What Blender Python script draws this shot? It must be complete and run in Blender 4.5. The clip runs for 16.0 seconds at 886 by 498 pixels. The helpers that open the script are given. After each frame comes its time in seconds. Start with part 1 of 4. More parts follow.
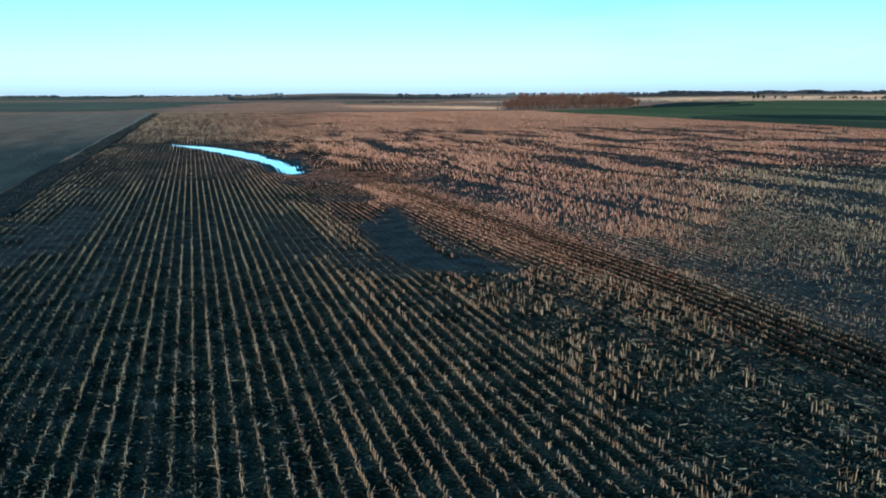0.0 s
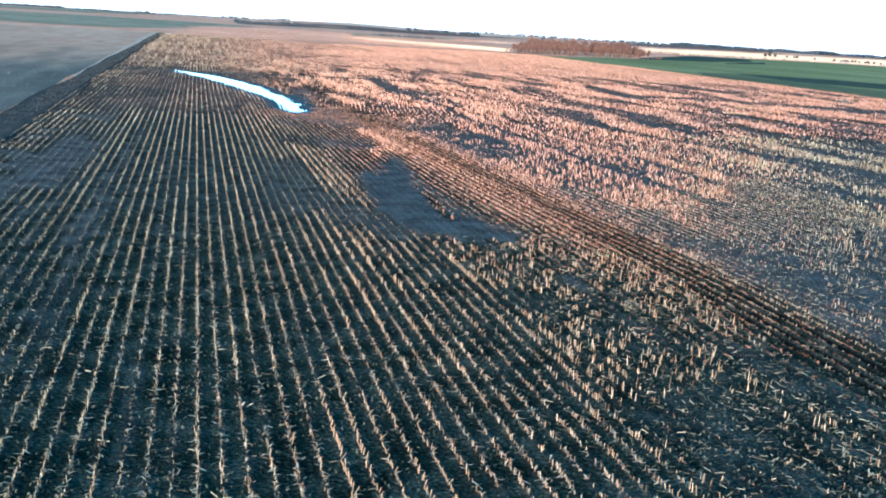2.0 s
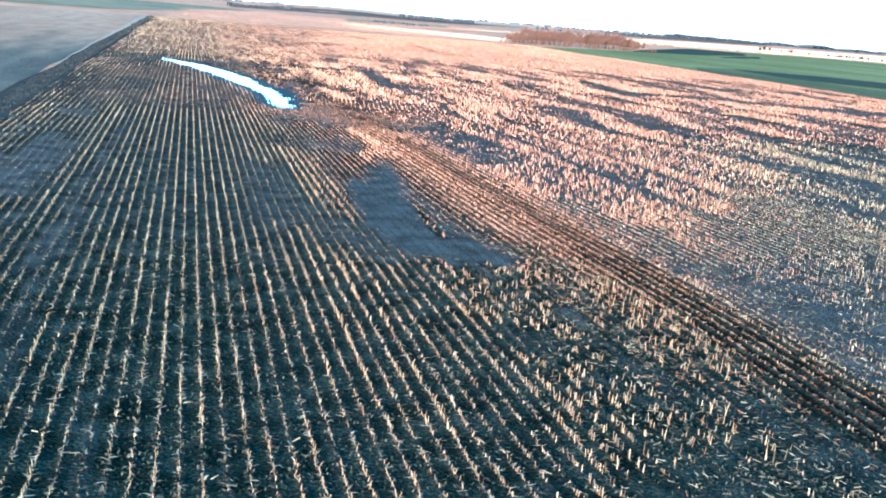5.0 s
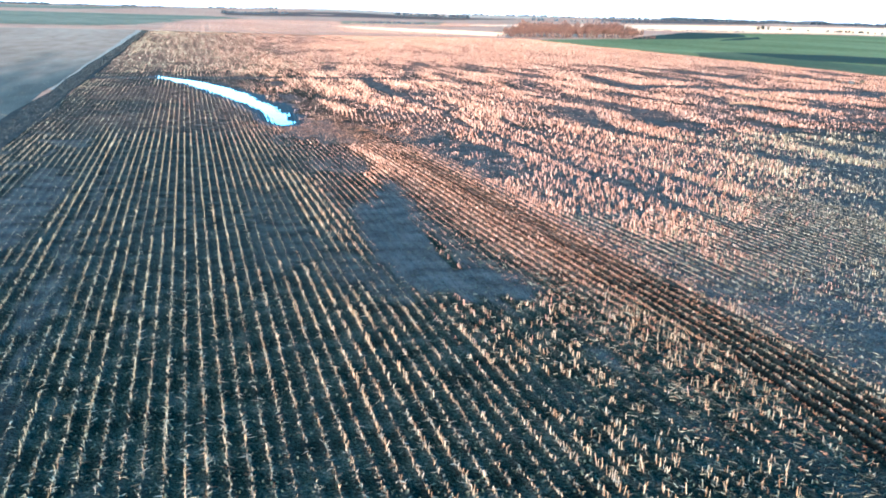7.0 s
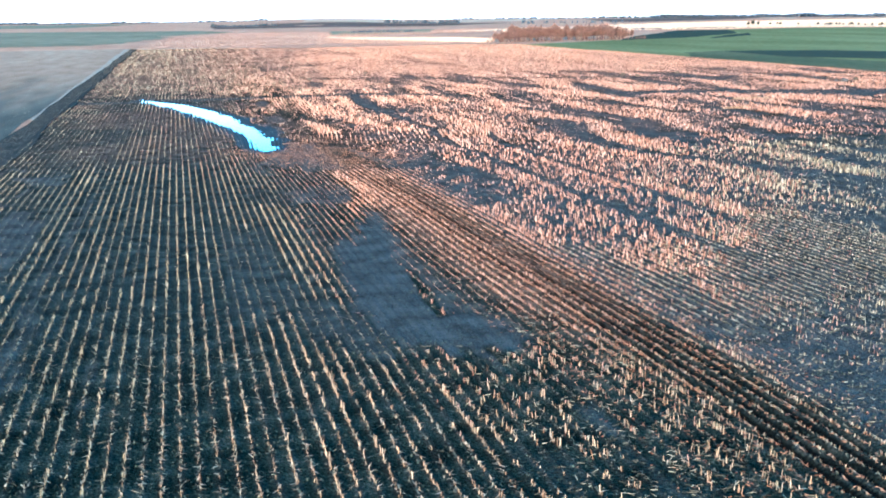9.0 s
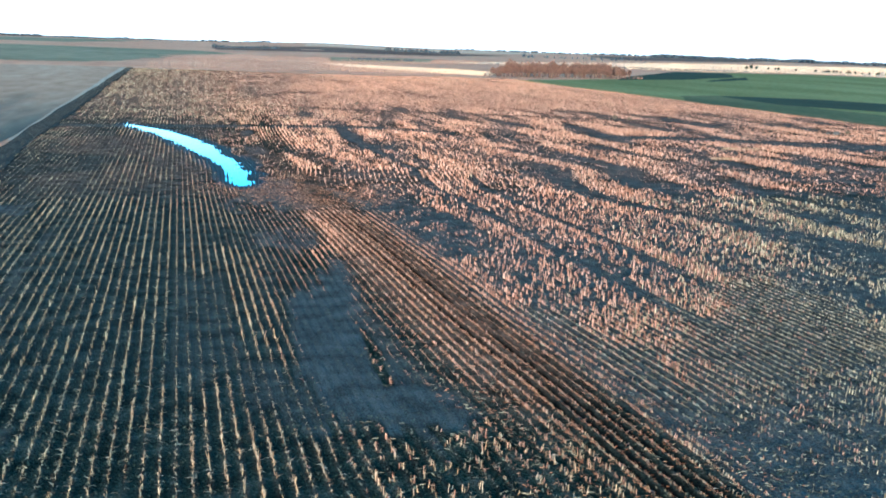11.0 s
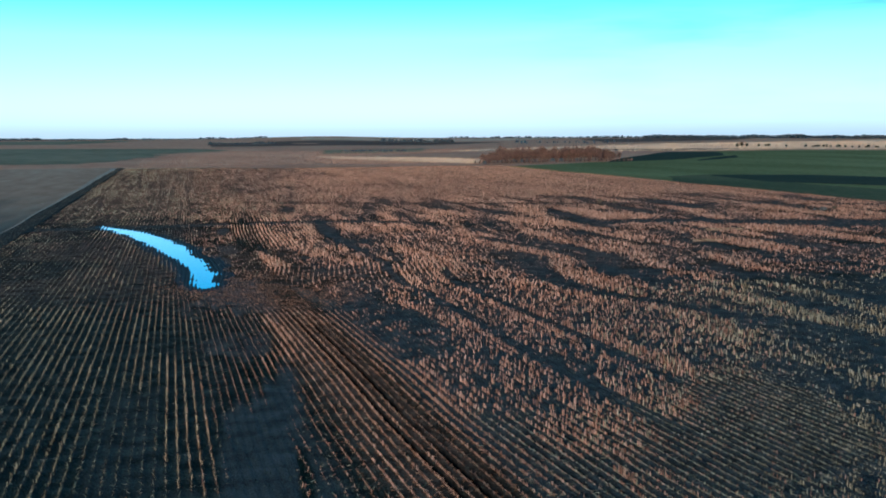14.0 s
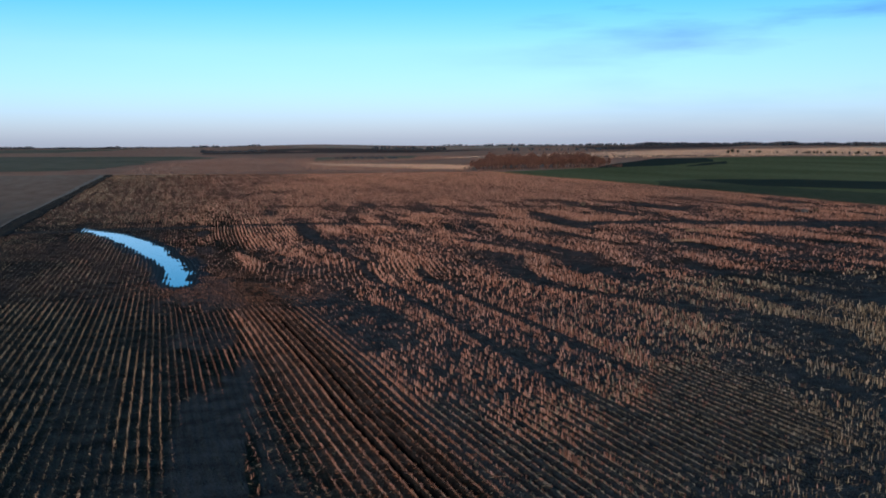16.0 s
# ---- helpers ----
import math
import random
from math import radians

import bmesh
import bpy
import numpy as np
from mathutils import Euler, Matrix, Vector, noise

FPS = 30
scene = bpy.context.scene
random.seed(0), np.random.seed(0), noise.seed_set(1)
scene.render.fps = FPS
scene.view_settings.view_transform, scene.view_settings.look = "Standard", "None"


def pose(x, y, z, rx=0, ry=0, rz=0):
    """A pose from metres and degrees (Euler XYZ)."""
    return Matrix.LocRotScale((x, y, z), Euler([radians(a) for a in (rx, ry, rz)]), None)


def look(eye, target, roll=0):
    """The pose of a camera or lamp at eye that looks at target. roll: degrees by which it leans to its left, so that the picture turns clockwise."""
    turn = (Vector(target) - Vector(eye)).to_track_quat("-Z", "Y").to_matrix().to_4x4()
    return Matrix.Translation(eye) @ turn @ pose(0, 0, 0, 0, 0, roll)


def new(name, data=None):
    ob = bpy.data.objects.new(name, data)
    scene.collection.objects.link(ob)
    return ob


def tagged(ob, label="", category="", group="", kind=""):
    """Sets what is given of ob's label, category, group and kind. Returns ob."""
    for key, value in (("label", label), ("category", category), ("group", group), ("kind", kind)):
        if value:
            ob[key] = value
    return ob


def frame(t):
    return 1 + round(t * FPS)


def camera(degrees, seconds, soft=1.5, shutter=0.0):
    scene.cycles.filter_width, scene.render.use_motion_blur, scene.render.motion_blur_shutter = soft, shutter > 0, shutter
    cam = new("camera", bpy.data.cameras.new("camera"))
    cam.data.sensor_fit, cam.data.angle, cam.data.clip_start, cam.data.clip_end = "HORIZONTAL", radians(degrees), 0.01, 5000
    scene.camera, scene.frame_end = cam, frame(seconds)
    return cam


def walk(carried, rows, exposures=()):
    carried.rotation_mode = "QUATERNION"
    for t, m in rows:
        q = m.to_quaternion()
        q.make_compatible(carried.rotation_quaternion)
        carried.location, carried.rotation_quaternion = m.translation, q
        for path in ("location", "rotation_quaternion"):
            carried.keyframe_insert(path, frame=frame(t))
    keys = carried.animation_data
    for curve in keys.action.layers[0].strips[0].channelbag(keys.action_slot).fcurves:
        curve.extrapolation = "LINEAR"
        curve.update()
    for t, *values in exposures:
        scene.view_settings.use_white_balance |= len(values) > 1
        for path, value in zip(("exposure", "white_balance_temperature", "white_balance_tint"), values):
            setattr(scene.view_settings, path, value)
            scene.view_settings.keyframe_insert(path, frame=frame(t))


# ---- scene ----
cam = camera(47.6, 16.0, soft=2.0)
PATH = [
    (0, (-0.325, -3.993, 12.504), (0.15, -2.075, 12.194), -0.3),
    (0.5, (-0.341, -3.663, 13.06), (0.128, -1.77, 12.616), 1.7),
    (1, (-0.288, -3.264, 13.241), (0.183, -1.373, 12.79), 2.7),
    (1.5, (-0.196, -2.685, 13.623), (0.277, -0.793, 13.18), 3.5),
    (2, (-0.093, -2.055, 13.945), (0.386, -0.162, 13.514), 3.5),
    (2.5, (-0.01, -1.486, 13.971), (0.468, 0.415, 13.569), 3.1),
    (3, (0.124, -0.862, 14.28), (0.609, 1.026, 13.835), 4.3),
    (3.2, (0.162, -0.513, 14.352), (0.648, 1.375, 13.904), 3.9),
    (5.3, (0.846, 2.832, 15.465), (1.345, 4.713, 15.004), 4.7),
    (5.5, (0.843, 3.268, 15.567), (1.337, 5.145, 15.083), 4.0),
    (6, (0.954, 4.444, 16.184), (1.452, 6.325, 15.718), 4.2),
    (6.5, (1.109, 5.511, 16.329), (1.606, 7.391, 15.86), 3.7),
    (7, (1.286, 6.547, 16.781), (1.77, 8.431, 16.317), 1.5),
    (7.5, (1.555, 7.539, 17.092), (2.037, 9.426, 16.636), 0.3),
    (8, (1.969, 8.467, 17.568), (2.446, 10.357, 17.123), -1.6),
    (8.5, (2.602, 9.362, 17.996), (3.084, 11.247, 17.533), -1.3),
    (9, (3.316, 10.181, 18.483), (3.803, 12.067, 18.028), -0.6),
    (9.2, (3.653, 10.441, 18.631), (4.139, 12.328, 18.181), -0.1),
    (11.3, (7.227, 13.35, 20.128), (7.731, 15.244, 19.73), 2.0),
    (11.5, (7.694, 13.538, 20.081), (8.195, 15.43, 19.671), 1.7),
    (12, (8.496, 14.111, 20.104), (9.001, 16.003, 19.694), 2.0),
    (12.5, (9.339, 14.673, 20.249), (9.847, 16.563, 19.835), 1.6),
    (13, (10.172, 15.251, 20.272), (10.685, 17.143, 19.874), 2.2),
    (13.5, (10.99, 15.922, 20.433), (11.498, 17.832, 20.125), 0.9),
    (14, (11.846, 16.355, 20.553), (12.35, 18.276, 20.323), -0.2),
    (14.5, (12.75, 16.706, 20.337), (13.266, 18.637, 20.262), 0.2),
    (15, (13.391, 16.347, 19.946), (13.911, 18.277, 19.878), 0.7),
    (15.5, (14.067, 15.871, 19.379), (14.588, 17.798, 19.257), 0.6),
    (16, (14.563, 15.148, 19.16), (15.079, 17.069, 18.946), -0.3),
]

DAY, DUSK = (4020, -28), (5850, 0)
EXPOSURES = [(0, -0.25, 3850, -37), (0.3, 0.75, *DAY), (0.5, 1.32, *DAY), (1, 1.48, *DAY), (2, 1.47, *DAY), (2.5, 1.36, *DAY), (3, 1.45, *DAY), (5.5, 2.04, *DAY), (8, 1.87, *DAY), (9, 1.83, *DAY), (11.5, 1.25, 4020, -36), (13, 1.11, 4030, -35),
             (13.5, 0.72, 4120, -34), (14, -0.25, 4000, -34), (14.5, -1.05, 4850, -14), (15, -1.12, *DUSK), (15.5, -1.08, 5350, -4), (16, -0.95, 4500, -18)]
walk(cam, [(t, look(eye, target, roll)) for t, eye, target, roll in PATH], EXPOSURES)

# ---- world and sun: a low evening sun behind the flight, its way 12 degrees right of the rows ----
SUN_AZ, SUN_EL = 192.0, 9.0
world = bpy.data.worlds.new("evening_sky")
scene.world = world
world.use_nodes = True
wn, wl = world.node_tree.nodes, world.node_tree.links
bg = wn["Background"]
sky = wn.new("ShaderNodeTexSky")
sky.sky_type, sky.sun_disc = "NISHITA", False
sky.sun_elevation, sky.sun_rotation = radians(SUN_EL), radians(SUN_AZ)
sky.air_density, sky.dust_density, sky.ozone_density = 1.0, 0.6, 1.5
coord = wn.new("ShaderNodeTexCoord")
stretch = wn.new("ShaderNodeMapping")
stretch.inputs["Scale"].default_value = (1.3, 1.3, 9.0)
stretch.inputs["Location"].default_value = (4.4, 1.1, 2.0)
wisp = wn.new("ShaderNodeTexNoise")
wisp.inputs["Scale"].default_value, wisp.inputs["Detail"].default_value, wisp.inputs["Roughness"].default_value = 2.4, 6.0, 0.55
ramp = wn.new("ShaderNodeValToRGB")
ramp.color_ramp.elements[0].position, ramp.color_ramp.elements[1].position = 0.45, 0.66
thin = wn.new("ShaderNodeMath")
thin.operation = "MULTIPLY"
thin.inputs[1].default_value = 0.5
high_up = wn.new("ShaderNodeMapRange")
high_up.interpolation_type = "SMOOTHSTEP"
for _i, _v in enumerate((0.03, 0.2, 0.06, 0.7)):
    high_up.inputs[1 + _i].default_value = _v
mix = wn.new("ShaderNodeMix")
mix.data_type = "RGBA"
mix.inputs["B"].default_value = (1.6, 2.3, 5.0, 1)
wl.new(coord.outputs["Generated"], stretch.inputs["Vector"])
wl.new(stretch.outputs["Vector"], wisp.inputs["Vector"])
wl.new(wisp.outputs["Fac"], ramp.inputs["Fac"])
wl.new(ramp.outputs["Color"], thin.inputs[0])
wl.new(thin.outputs["Value"], mix.inputs["Factor"])
# the rosy belt over the horizon opposite the sun, blue above it
parts = wn.new("ShaderNodeSeparateXYZ")
belt = wn.new("ShaderNodeValToRGB")
stops = [(0.0, (2.0, 1.8, 3.7)), (0.05, (1.95, 1.85, 3.2)), (0.09, (1.9, 1.8, 2.75)), (0.13, (1.3, 1.6, 2.4)), (0.22, (0.48, 1.3, 2.05)), (0.4, (0.34, 0.8, 0.95)), (1.0, (0.30, 0.60, 0.70))]
while len(belt.color_ramp.elements) < len(stops):
    belt.color_ramp.elements.new(0.5)
for e, (at, col) in zip(belt.color_ramp.elements, stops):
    e.position, e.color = at, (*col, 1)
tint = wn.new("ShaderNodeMix")
tint.data_type, tint.blend_type = "RGBA", "MULTIPLY"
tint.inputs["Factor"].default_value = 1.0
wl.new(coord.outputs["Generated"], parts.inputs["Vector"])
wl.new(parts.outputs["Z"], belt.inputs["Fac"])
wl.new(parts.outputs["Z"], high_up.inputs["Value"])
side = wn.new("ShaderNodeMapRange")
side.interpolation_type = "SMOOTHSTEP"
for _i, _v in enumerate((0.2, 0.5, 0.12, 1.9)):
    side.inputs[1 + _i].default_value = _v
both = wn.new("ShaderNodeMath")
both.operation = "MULTIPLY"
wl.new(parts.outputs["X"], side.inputs["Value"])
wl.new(high_up.outputs["Result"], both.inputs[0])
wl.new(side.outputs["Result"], both.inputs[1])
wl.new(both.outputs["Value"], thin.inputs[1])
wl.new(sky.outputs["Color"], tint.inputs["A"])
wl.new(belt.outputs["Color"], tint.inputs["B"])
wl.new(tint.outputs["Result"], mix.inputs["A"])
wl.new(mix.outputs["Result"], bg.inputs["Color"])
bg.inputs["Strength"].default_value = 0.15

lamp = bpy.data.lights.new("sun", "SUN")
lamp.energy, lamp.angle, lamp.color = 4.5, radians(0.6), (1.0, 0.50, 0.295)
sun = new("sun", lamp)
az, el = radians(SUN_AZ), radians(SUN_EL)
sun.matrix_world = look((0, 0, 60), (-60 * math.sin(az), -60 * math.cos(az), 60 - 60 * math.tan(el)))


# ---- materials ----
def material(name, stops, scale=4.0, fine=40.0, rough=0.9, bump=0.3, bump_scale=20.0, stretch=(1, 1, 1), island=0.0, gloss=0.0, dist=0.05):
    """Colour from noise at two sizes through a ramp, with relief; island: how far each loose piece differs in brightness."""
    m = bpy.data.materials.new(name)
    m.use_nodes = True
    n, k = m.node_tree.nodes, m.node_tree.links
    b = n["Principled BSDF"]
    b.inputs["Roughness"].default_value = rough
    b.inputs["Specular IOR Level"].default_value = gloss
    c = n.new("ShaderNodeTexCoord")
    mp = n.new("ShaderNodeMapping")
    mp.inputs["Scale"].default_value = stretch
    k.new(c.outputs["Object"], mp.inputs["Vector"])
    big, small, rel = n.new("ShaderNodeTexNoise"), n.new("ShaderNodeTexNoise"), n.new("ShaderNodeTexNoise")
    for t, s, d in ((big, scale, 4), (small, fine, 3), (rel, bump_scale, 4)):
        t.inputs["Scale"].default_value, t.inputs["Detail"].default_value = s, d
        k.new(mp.outputs["Vector"], t.inputs["Vector"])
    add = n.new("ShaderNodeMath")
    add.operation = "MULTIPLY_ADD"
    add.inputs[1].default_value = 0.5
    half = n.new("ShaderNodeMath")
    half.operation = "MULTIPLY"
    half.inputs[1].default_value = 0.5
    k.new(small.outputs["Fac"], half.inputs[0])
    k.new(big.outputs["Fac"], add.inputs[0])
    k.new(half.outputs["Value"], add.inputs[2])
    r = n.new("ShaderNodeValToRGB")
    e = r.color_ramp.elements
    while len(e) < len(stops):
        e.new(0.5)
    for i, (p, col) in enumerate(stops):
        e[i].position, e[i].color = p, (*col, 1)
    fac = add
    if island:
        g = n.new("ShaderNodeNewGeometry")
        isl = n.new("ShaderNodeMath")
        isl.operation = "MULTIPLY_ADD"
        isl.inputs[1].default_value = island
        sub = n.new("ShaderNodeMath")
        sub.operation = "SUBTRACT"
        sub.inputs[1].default_value = island / 2
        k.new(g.outputs["Random Per Island"], isl.inputs[0])
        k.new(add.outputs["Value"], isl.inputs[2])
        k.new(isl.outputs["Value"], sub.inputs[0])
        fac = sub
    k.new(fac.outputs["Value"], r.inputs["Fac"])
    k.new(r.outputs["Color"], b.inputs["Base Color"])
    if bump:
        bp = n.new("ShaderNodeBump")
        bp.inputs["Strength"].default_value, bp.inputs["Distance"].default_value = bump, dist
        k.new(rel.outputs["Fac"], bp.inputs["Height"])
        k.new(bp.outputs["Normal"], b.inputs["Normal"])
    return m


SOIL = material("stubble_soil", [(0.38, (0.0045, 0.0078, 0.007)), (0.48, (0.0118, 0.0192, 0.0152)), (0.55, (0.024, 0.035, 0.027)), (0.64, (0.068, 0.074, 0.058))], 0.5, 7, bump=1.0, bump_scale=6, dist=0.18)
_n, _k = SOIL.node_tree.nodes, SOIL.node_tree.links
_bare, _crust, _mixed = _n.new("ShaderNodeAttribute"), _n.new("ShaderNodeValToRGB"), _n.new("ShaderNodeMix")
_bare.attribute_name = "crusted"
_ramp = next(q for q in _n if q.bl_idname == "ShaderNodeValToRGB" and q != _crust)
_crust.color_ramp.elements[0].position, _crust.color_ramp.elements[0].color = 0.36, (0.036, 0.036, 0.033, 1)
_crust.color_ramp.elements[1].position, _crust.color_ramp.elements[1].color = 0.62, (0.115, 0.113, 0.103, 1)
_mixed.data_type = "RGBA"
_k.new(_ramp.inputs["Fac"].links[0].from_socket, _crust.inputs["Fac"])
_k.new(_bare.outputs["Fac"], _mixed.inputs["Factor"])
_k.new(_ramp.outputs["Color"], _mixed.inputs["A"])
_k.new(_crust.outputs["Color"], _mixed.inputs["B"])
# shade of ruts and row gaps, mixed into the soil colour as near-black
_shade, _shaded = _n.new("ShaderNodeAttribute"), _n.new("ShaderNodeMix")
_shade.attribute_name, _shaded.data_type = "rut_shade", "RGBA"
_shaded.inputs["B"].default_value = (0.007, 0.007, 0.0065, 1)
_k.new(_shade.outputs["Fac"], _shaded.inputs["Factor"])
_fine, _trash, _strewn = _n.new("ShaderNodeAttribute"), _n.new("ShaderNodeValToRGB"), _n.new("ShaderNodeMix")
_fine.attribute_name, _strewn.data_type = "husk_cover", "RGBA"
_trash.color_ramp.elements[0].position, _trash.color_ramp.elements[0].color = 0.36, (0.05, 0.036, 0.026, 1)
_trash.color_ramp.elements[1].position, _trash.color_ramp.elements[1].color = 0.64, (0.33, 0.19, 0.125, 1)
_k.new(_ramp.inputs["Fac"].links[0].from_socket, _trash.inputs["Fac"])
_k.new(_fine.outputs["Fac"], _strewn.inputs["Factor"])
_k.new(_mixed.outputs["Result"], _strewn.inputs["A"])
_k.new(_trash.outputs["Color"], _strewn.inputs["B"])
_k.new(_strewn.outputs["Result"], _shaded.inputs["A"])
_k.new(_shaded.outputs["Result"], _n["Principled BSDF"].inputs["Base Color"])
STRAW = material("corn_straw", [(0.2, (0.15, 0.085, 0.045)), (0.5, (0.41, 0.27, 0.155)), (0.8, (0.68, 0.50, 0.32))], 3, 30, bump=0.0, island=0.6)
RUSSET = material("russet_straw", [(0.2, (0.15, 0.07, 0.042)), (0.5, (0.43, 0.22, 0.14)), (0.8, (0.69, 0.42, 0.29))], 3, 30, bump=0.0, island=0.6)
GREYED = material("weathered_straw", [(0.2, (0.12, 0.085, 0.048)), (0.5, (0.34, 0.262, 0.155)), (0.8, (0.60, 0.49, 0.32))], 3, 30, bump=0.0, island=0.6)
STRAW_ONE = material("single_straw", [(0.35, (0.16, 0.095, 0.05)), (0.5, (0.41, 0.27, 0.155)), (0.65, (0.62, 0.46, 0.29))], 3, 30, bump=0.3, bump_scale=60, dist=0.004)
LITTER = material("straw_litter", [(0.2, (0.05, 0.046, 0.034)), (0.5, (0.13, 0.11, 0.073)), (0.8, (0.42, 0.36, 0.24))], 3, 30, bump=0.0, island=0.7)
CHAFF = material("grey_chaff", [(0.2, (0.014, 0.02, 0.015)), (0.5, (0.045, 0.055, 0.041)), (0.8, (0.12, 0.122, 0.082))], 3, 30, bump=0.0, island=0.8)
ROW_CHAFF = material("dull_chaff", [(0.2, (0.03, 0.032, 0.025)), (0.5, (0.085, 0.08, 0.057)), (0.8, (0.22, 0.185, 0.125))], 3, 30, bump=0.0, island=0.7)
HUSK = material("broken_husk", [(0.2, (0.10, 0.042, 0.024)), (0.5, (0.30, 0.14, 0.072)), (0.8, (0.52, 0.29, 0.165))], 3, 30, bump=0.0, island=0.6)
FALLOW = material("fallow_land", [(0.3, (0.46, 0.215, 0.125)), (0.5, (0.64, 0.34, 0.2)), (0.7, (0.74, 0.46, 0.28))], 0.006, 0.08, bump=1.0, bump_scale=0.6, dist=1.0)
LEFT = material("grey_green_field", [(0.3, (0.38, 0.22, 0.13)), (0.5, (0.51, 0.31, 0.19)), (0.7, (0.62, 0.41, 0.26))], 0.02, 0.2, bump=0.6, bump_scale=3, stretch=(1.0, 0.2, 1.0), dist=0.2)
# its near part is darker, in streaks along the margin
_n, _k = LEFT.node_tree.nodes, LEFT.node_tree.links
_co, _xyz, _str, _mp, _sum, _far, _near_far, _near_ramp = (_n.new("ShaderNode" + q) for q in ("TexCoord", "SeparateXYZ", "TexNoise", "Mapping", "Math", "MapRange", "Mix", "ValToRGB"))
_mp.inputs["Scale"].default_value = (0.09, 0.012, 1.0)
_str.inputs["Scale"].default_value, _str.inputs["Detail"].default_value = 1.0, 4.0
_sum.operation, _sum.inputs[1].default_value = "MULTIPLY_ADD", 330.0
_far.interpolation_type = "SMOOTHSTEP"
for _i, _v in enumerate((350.0, 570.0, 0.0, 1.0)):
    _far.inputs[1 + _i].default_value = _v
_near_far.data_type = "RGBA"
_near_ramp.color_ramp.elements[0].position, _near_ramp.color_ramp.elements[0].color = 0.3, (0.085, 0.078, 0.062, 1)
_near_ramp.color_ramp.elements[1].position, _near_ramp.color_ramp.elements[1].color = 0.7, (0.21, 0.18, 0.135, 1)
_ramp = next(q for q in _n if q.bl_idname == "ShaderNodeValToRGB" and q != _near_ramp)
_k.new(_co.outputs["Object"], _mp.inputs["Vector"])
_k.new(_mp.outputs["Vector"], _str.inputs["Vector"])
_k.new(_co.outputs["Object"], _xyz.inputs["Vector"])
_k.new(_str.outputs["Fac"], _sum.inputs[0])
_k.new(_xyz.outputs["Y"], _sum.inputs[2])
_k.new(_sum.outputs["Value"], _far.inputs["Value"])
_k.new(_far.outputs["Result"], _near_far.inputs["Factor"])
_k.new(_ramp.inputs["Fac"].links[0].from_socket, _near_ramp.inputs["Fac"])
_k.new(_near_ramp.outputs["Color"], _near_far.inputs["A"])
_k.new(_ramp.outputs["Color"], _near_far.inputs["B"])
_k.new(_near_far.outputs["Result"], _n["Principled BSDF"].inputs["Base Color"])
PALE_STRIP = material("dry_verge", [(0.3, (0.38, 0.27, 0.19)), (0.7, (0.62, 0.47, 0.34))], 0.2, 2, bump=1.0, bump_scale=3, dist=0.25)
WHEAT = material("winter_wheat", [(0.32, (0.17, 0.155, 0.06)), (0.5, (0.26, 0.23, 0.09)), (0.68, (0.37, 0.32, 0.135))], 0.02, 0.6, bump=1.0, bump_scale=2, stretch=(1.0, 0.3, 1.0), dist=0.3)
WHEAT_DULL = material("thin_wheat", [(0.3, (0.10, 0.10, 0.055)), (0.5, (0.15, 0.14, 0.07)), (0.7, (0.24, 0.19, 0.10))], 0.02, 0.6, bump=1.0, bump_scale=2, stretch=(1.0, 0.3, 1.0), dist=0.3)
SLOUGH = material("wet_grass", [(0.3, (0.05, 0.056, 0.042)), (0.7, (0.10, 0.102, 0.066))], 0.02, 0.6, bump=1.0, bump_scale=2, dist=0.3)
OLIVE = material("olive_pasture", [(0.3, (0.21, 0.175, 0.10)), (0.5, (0.31, 0.25, 0.15)), (0.7, (0.45, 0.34, 0.21))], 0.004, 0.05, bump=1.0, bump_scale=0.5, dist=1.0)
PLOUGHED = material("ploughed_soil", [(0.3, (0.13, 0.08, 0.06)), (0.7, (0.27, 0.18, 0.13))], 0.004, 0.05, bump=1.0, bump_scale=0.5, dist=1.0)
PALE = material("pale_stubble", [(0.3, (0.60, 0.38, 0.23)), (0.5, (0.74, 0.49, 0.31)), (0.7, (0.82, 0.59, 0.39))], 0.01, 0.3, bump=1.0, bump_scale=1.0, dist=0.8)
MUD = material("wet_mud", [(0.3, (0.022, 0.02, 0.018)), (0.7, (0.055, 0.046, 0.038))], 0.8, 8, rough=0.8, gloss=0.08, bump=0.6, bump_scale=6, dist=0.06)
MARGIN = material("dark_dead_grass", [(0.2, (0.024, 0.026, 0.024)), (0.5, (0.055, 0.053, 0.046)), (0.8, (0.13, 0.112, 0.086))], 0.5, 5, bump=0.0, island=0.5)
BARK = material("grey_brown_bark", [(0.3, (0.10, 0.075, 0.055)), (0.7, (0.22, 0.17, 0.13))], 2, 20, bump=0.5)
TWIG = material("russet_twigs", [(0.2, (0.07, 0.042, 0.034)), (0.5, (0.16, 0.09, 0.07)), (0.8, (0.28, 0.165, 0.125))], 0.4, 3, bump=0.0, island=0.5)
DARK_LEAF = material("dark_evergreen", [(0.3, (0.025, 0.03, 0.022)), (0.7, (0.07, 0.065, 0.045))], 0.2, 2, bump=0.0, island=0.4)
FAR_WOOD = material("hazy_woods", [(0.3, (0.045, 0.055, 0.065)), (0.7, (0.085, 0.085, 0.09))], 0.02, 0.2, bump=0.0, island=0.3)
FALLOW_TUFT = material("dry_tufts", [(0.2, (0.2, 0.105, 0.07)), (0.5, (0.34, 0.19, 0.125)), (0.8, (0.46, 0.28, 0.19))], 0.02, 0.3, bump=0.0, island=0.5)
VERGE_TUFT = material("grey_tufts", [(0.2, (0.12, 0.10, 0.06)), (0.5, (0.27, 0.22, 0.135)), (0.8, (0.46, 0.37, 0.23))], 0.03, 0.4, bump=0.0, island=0.5)
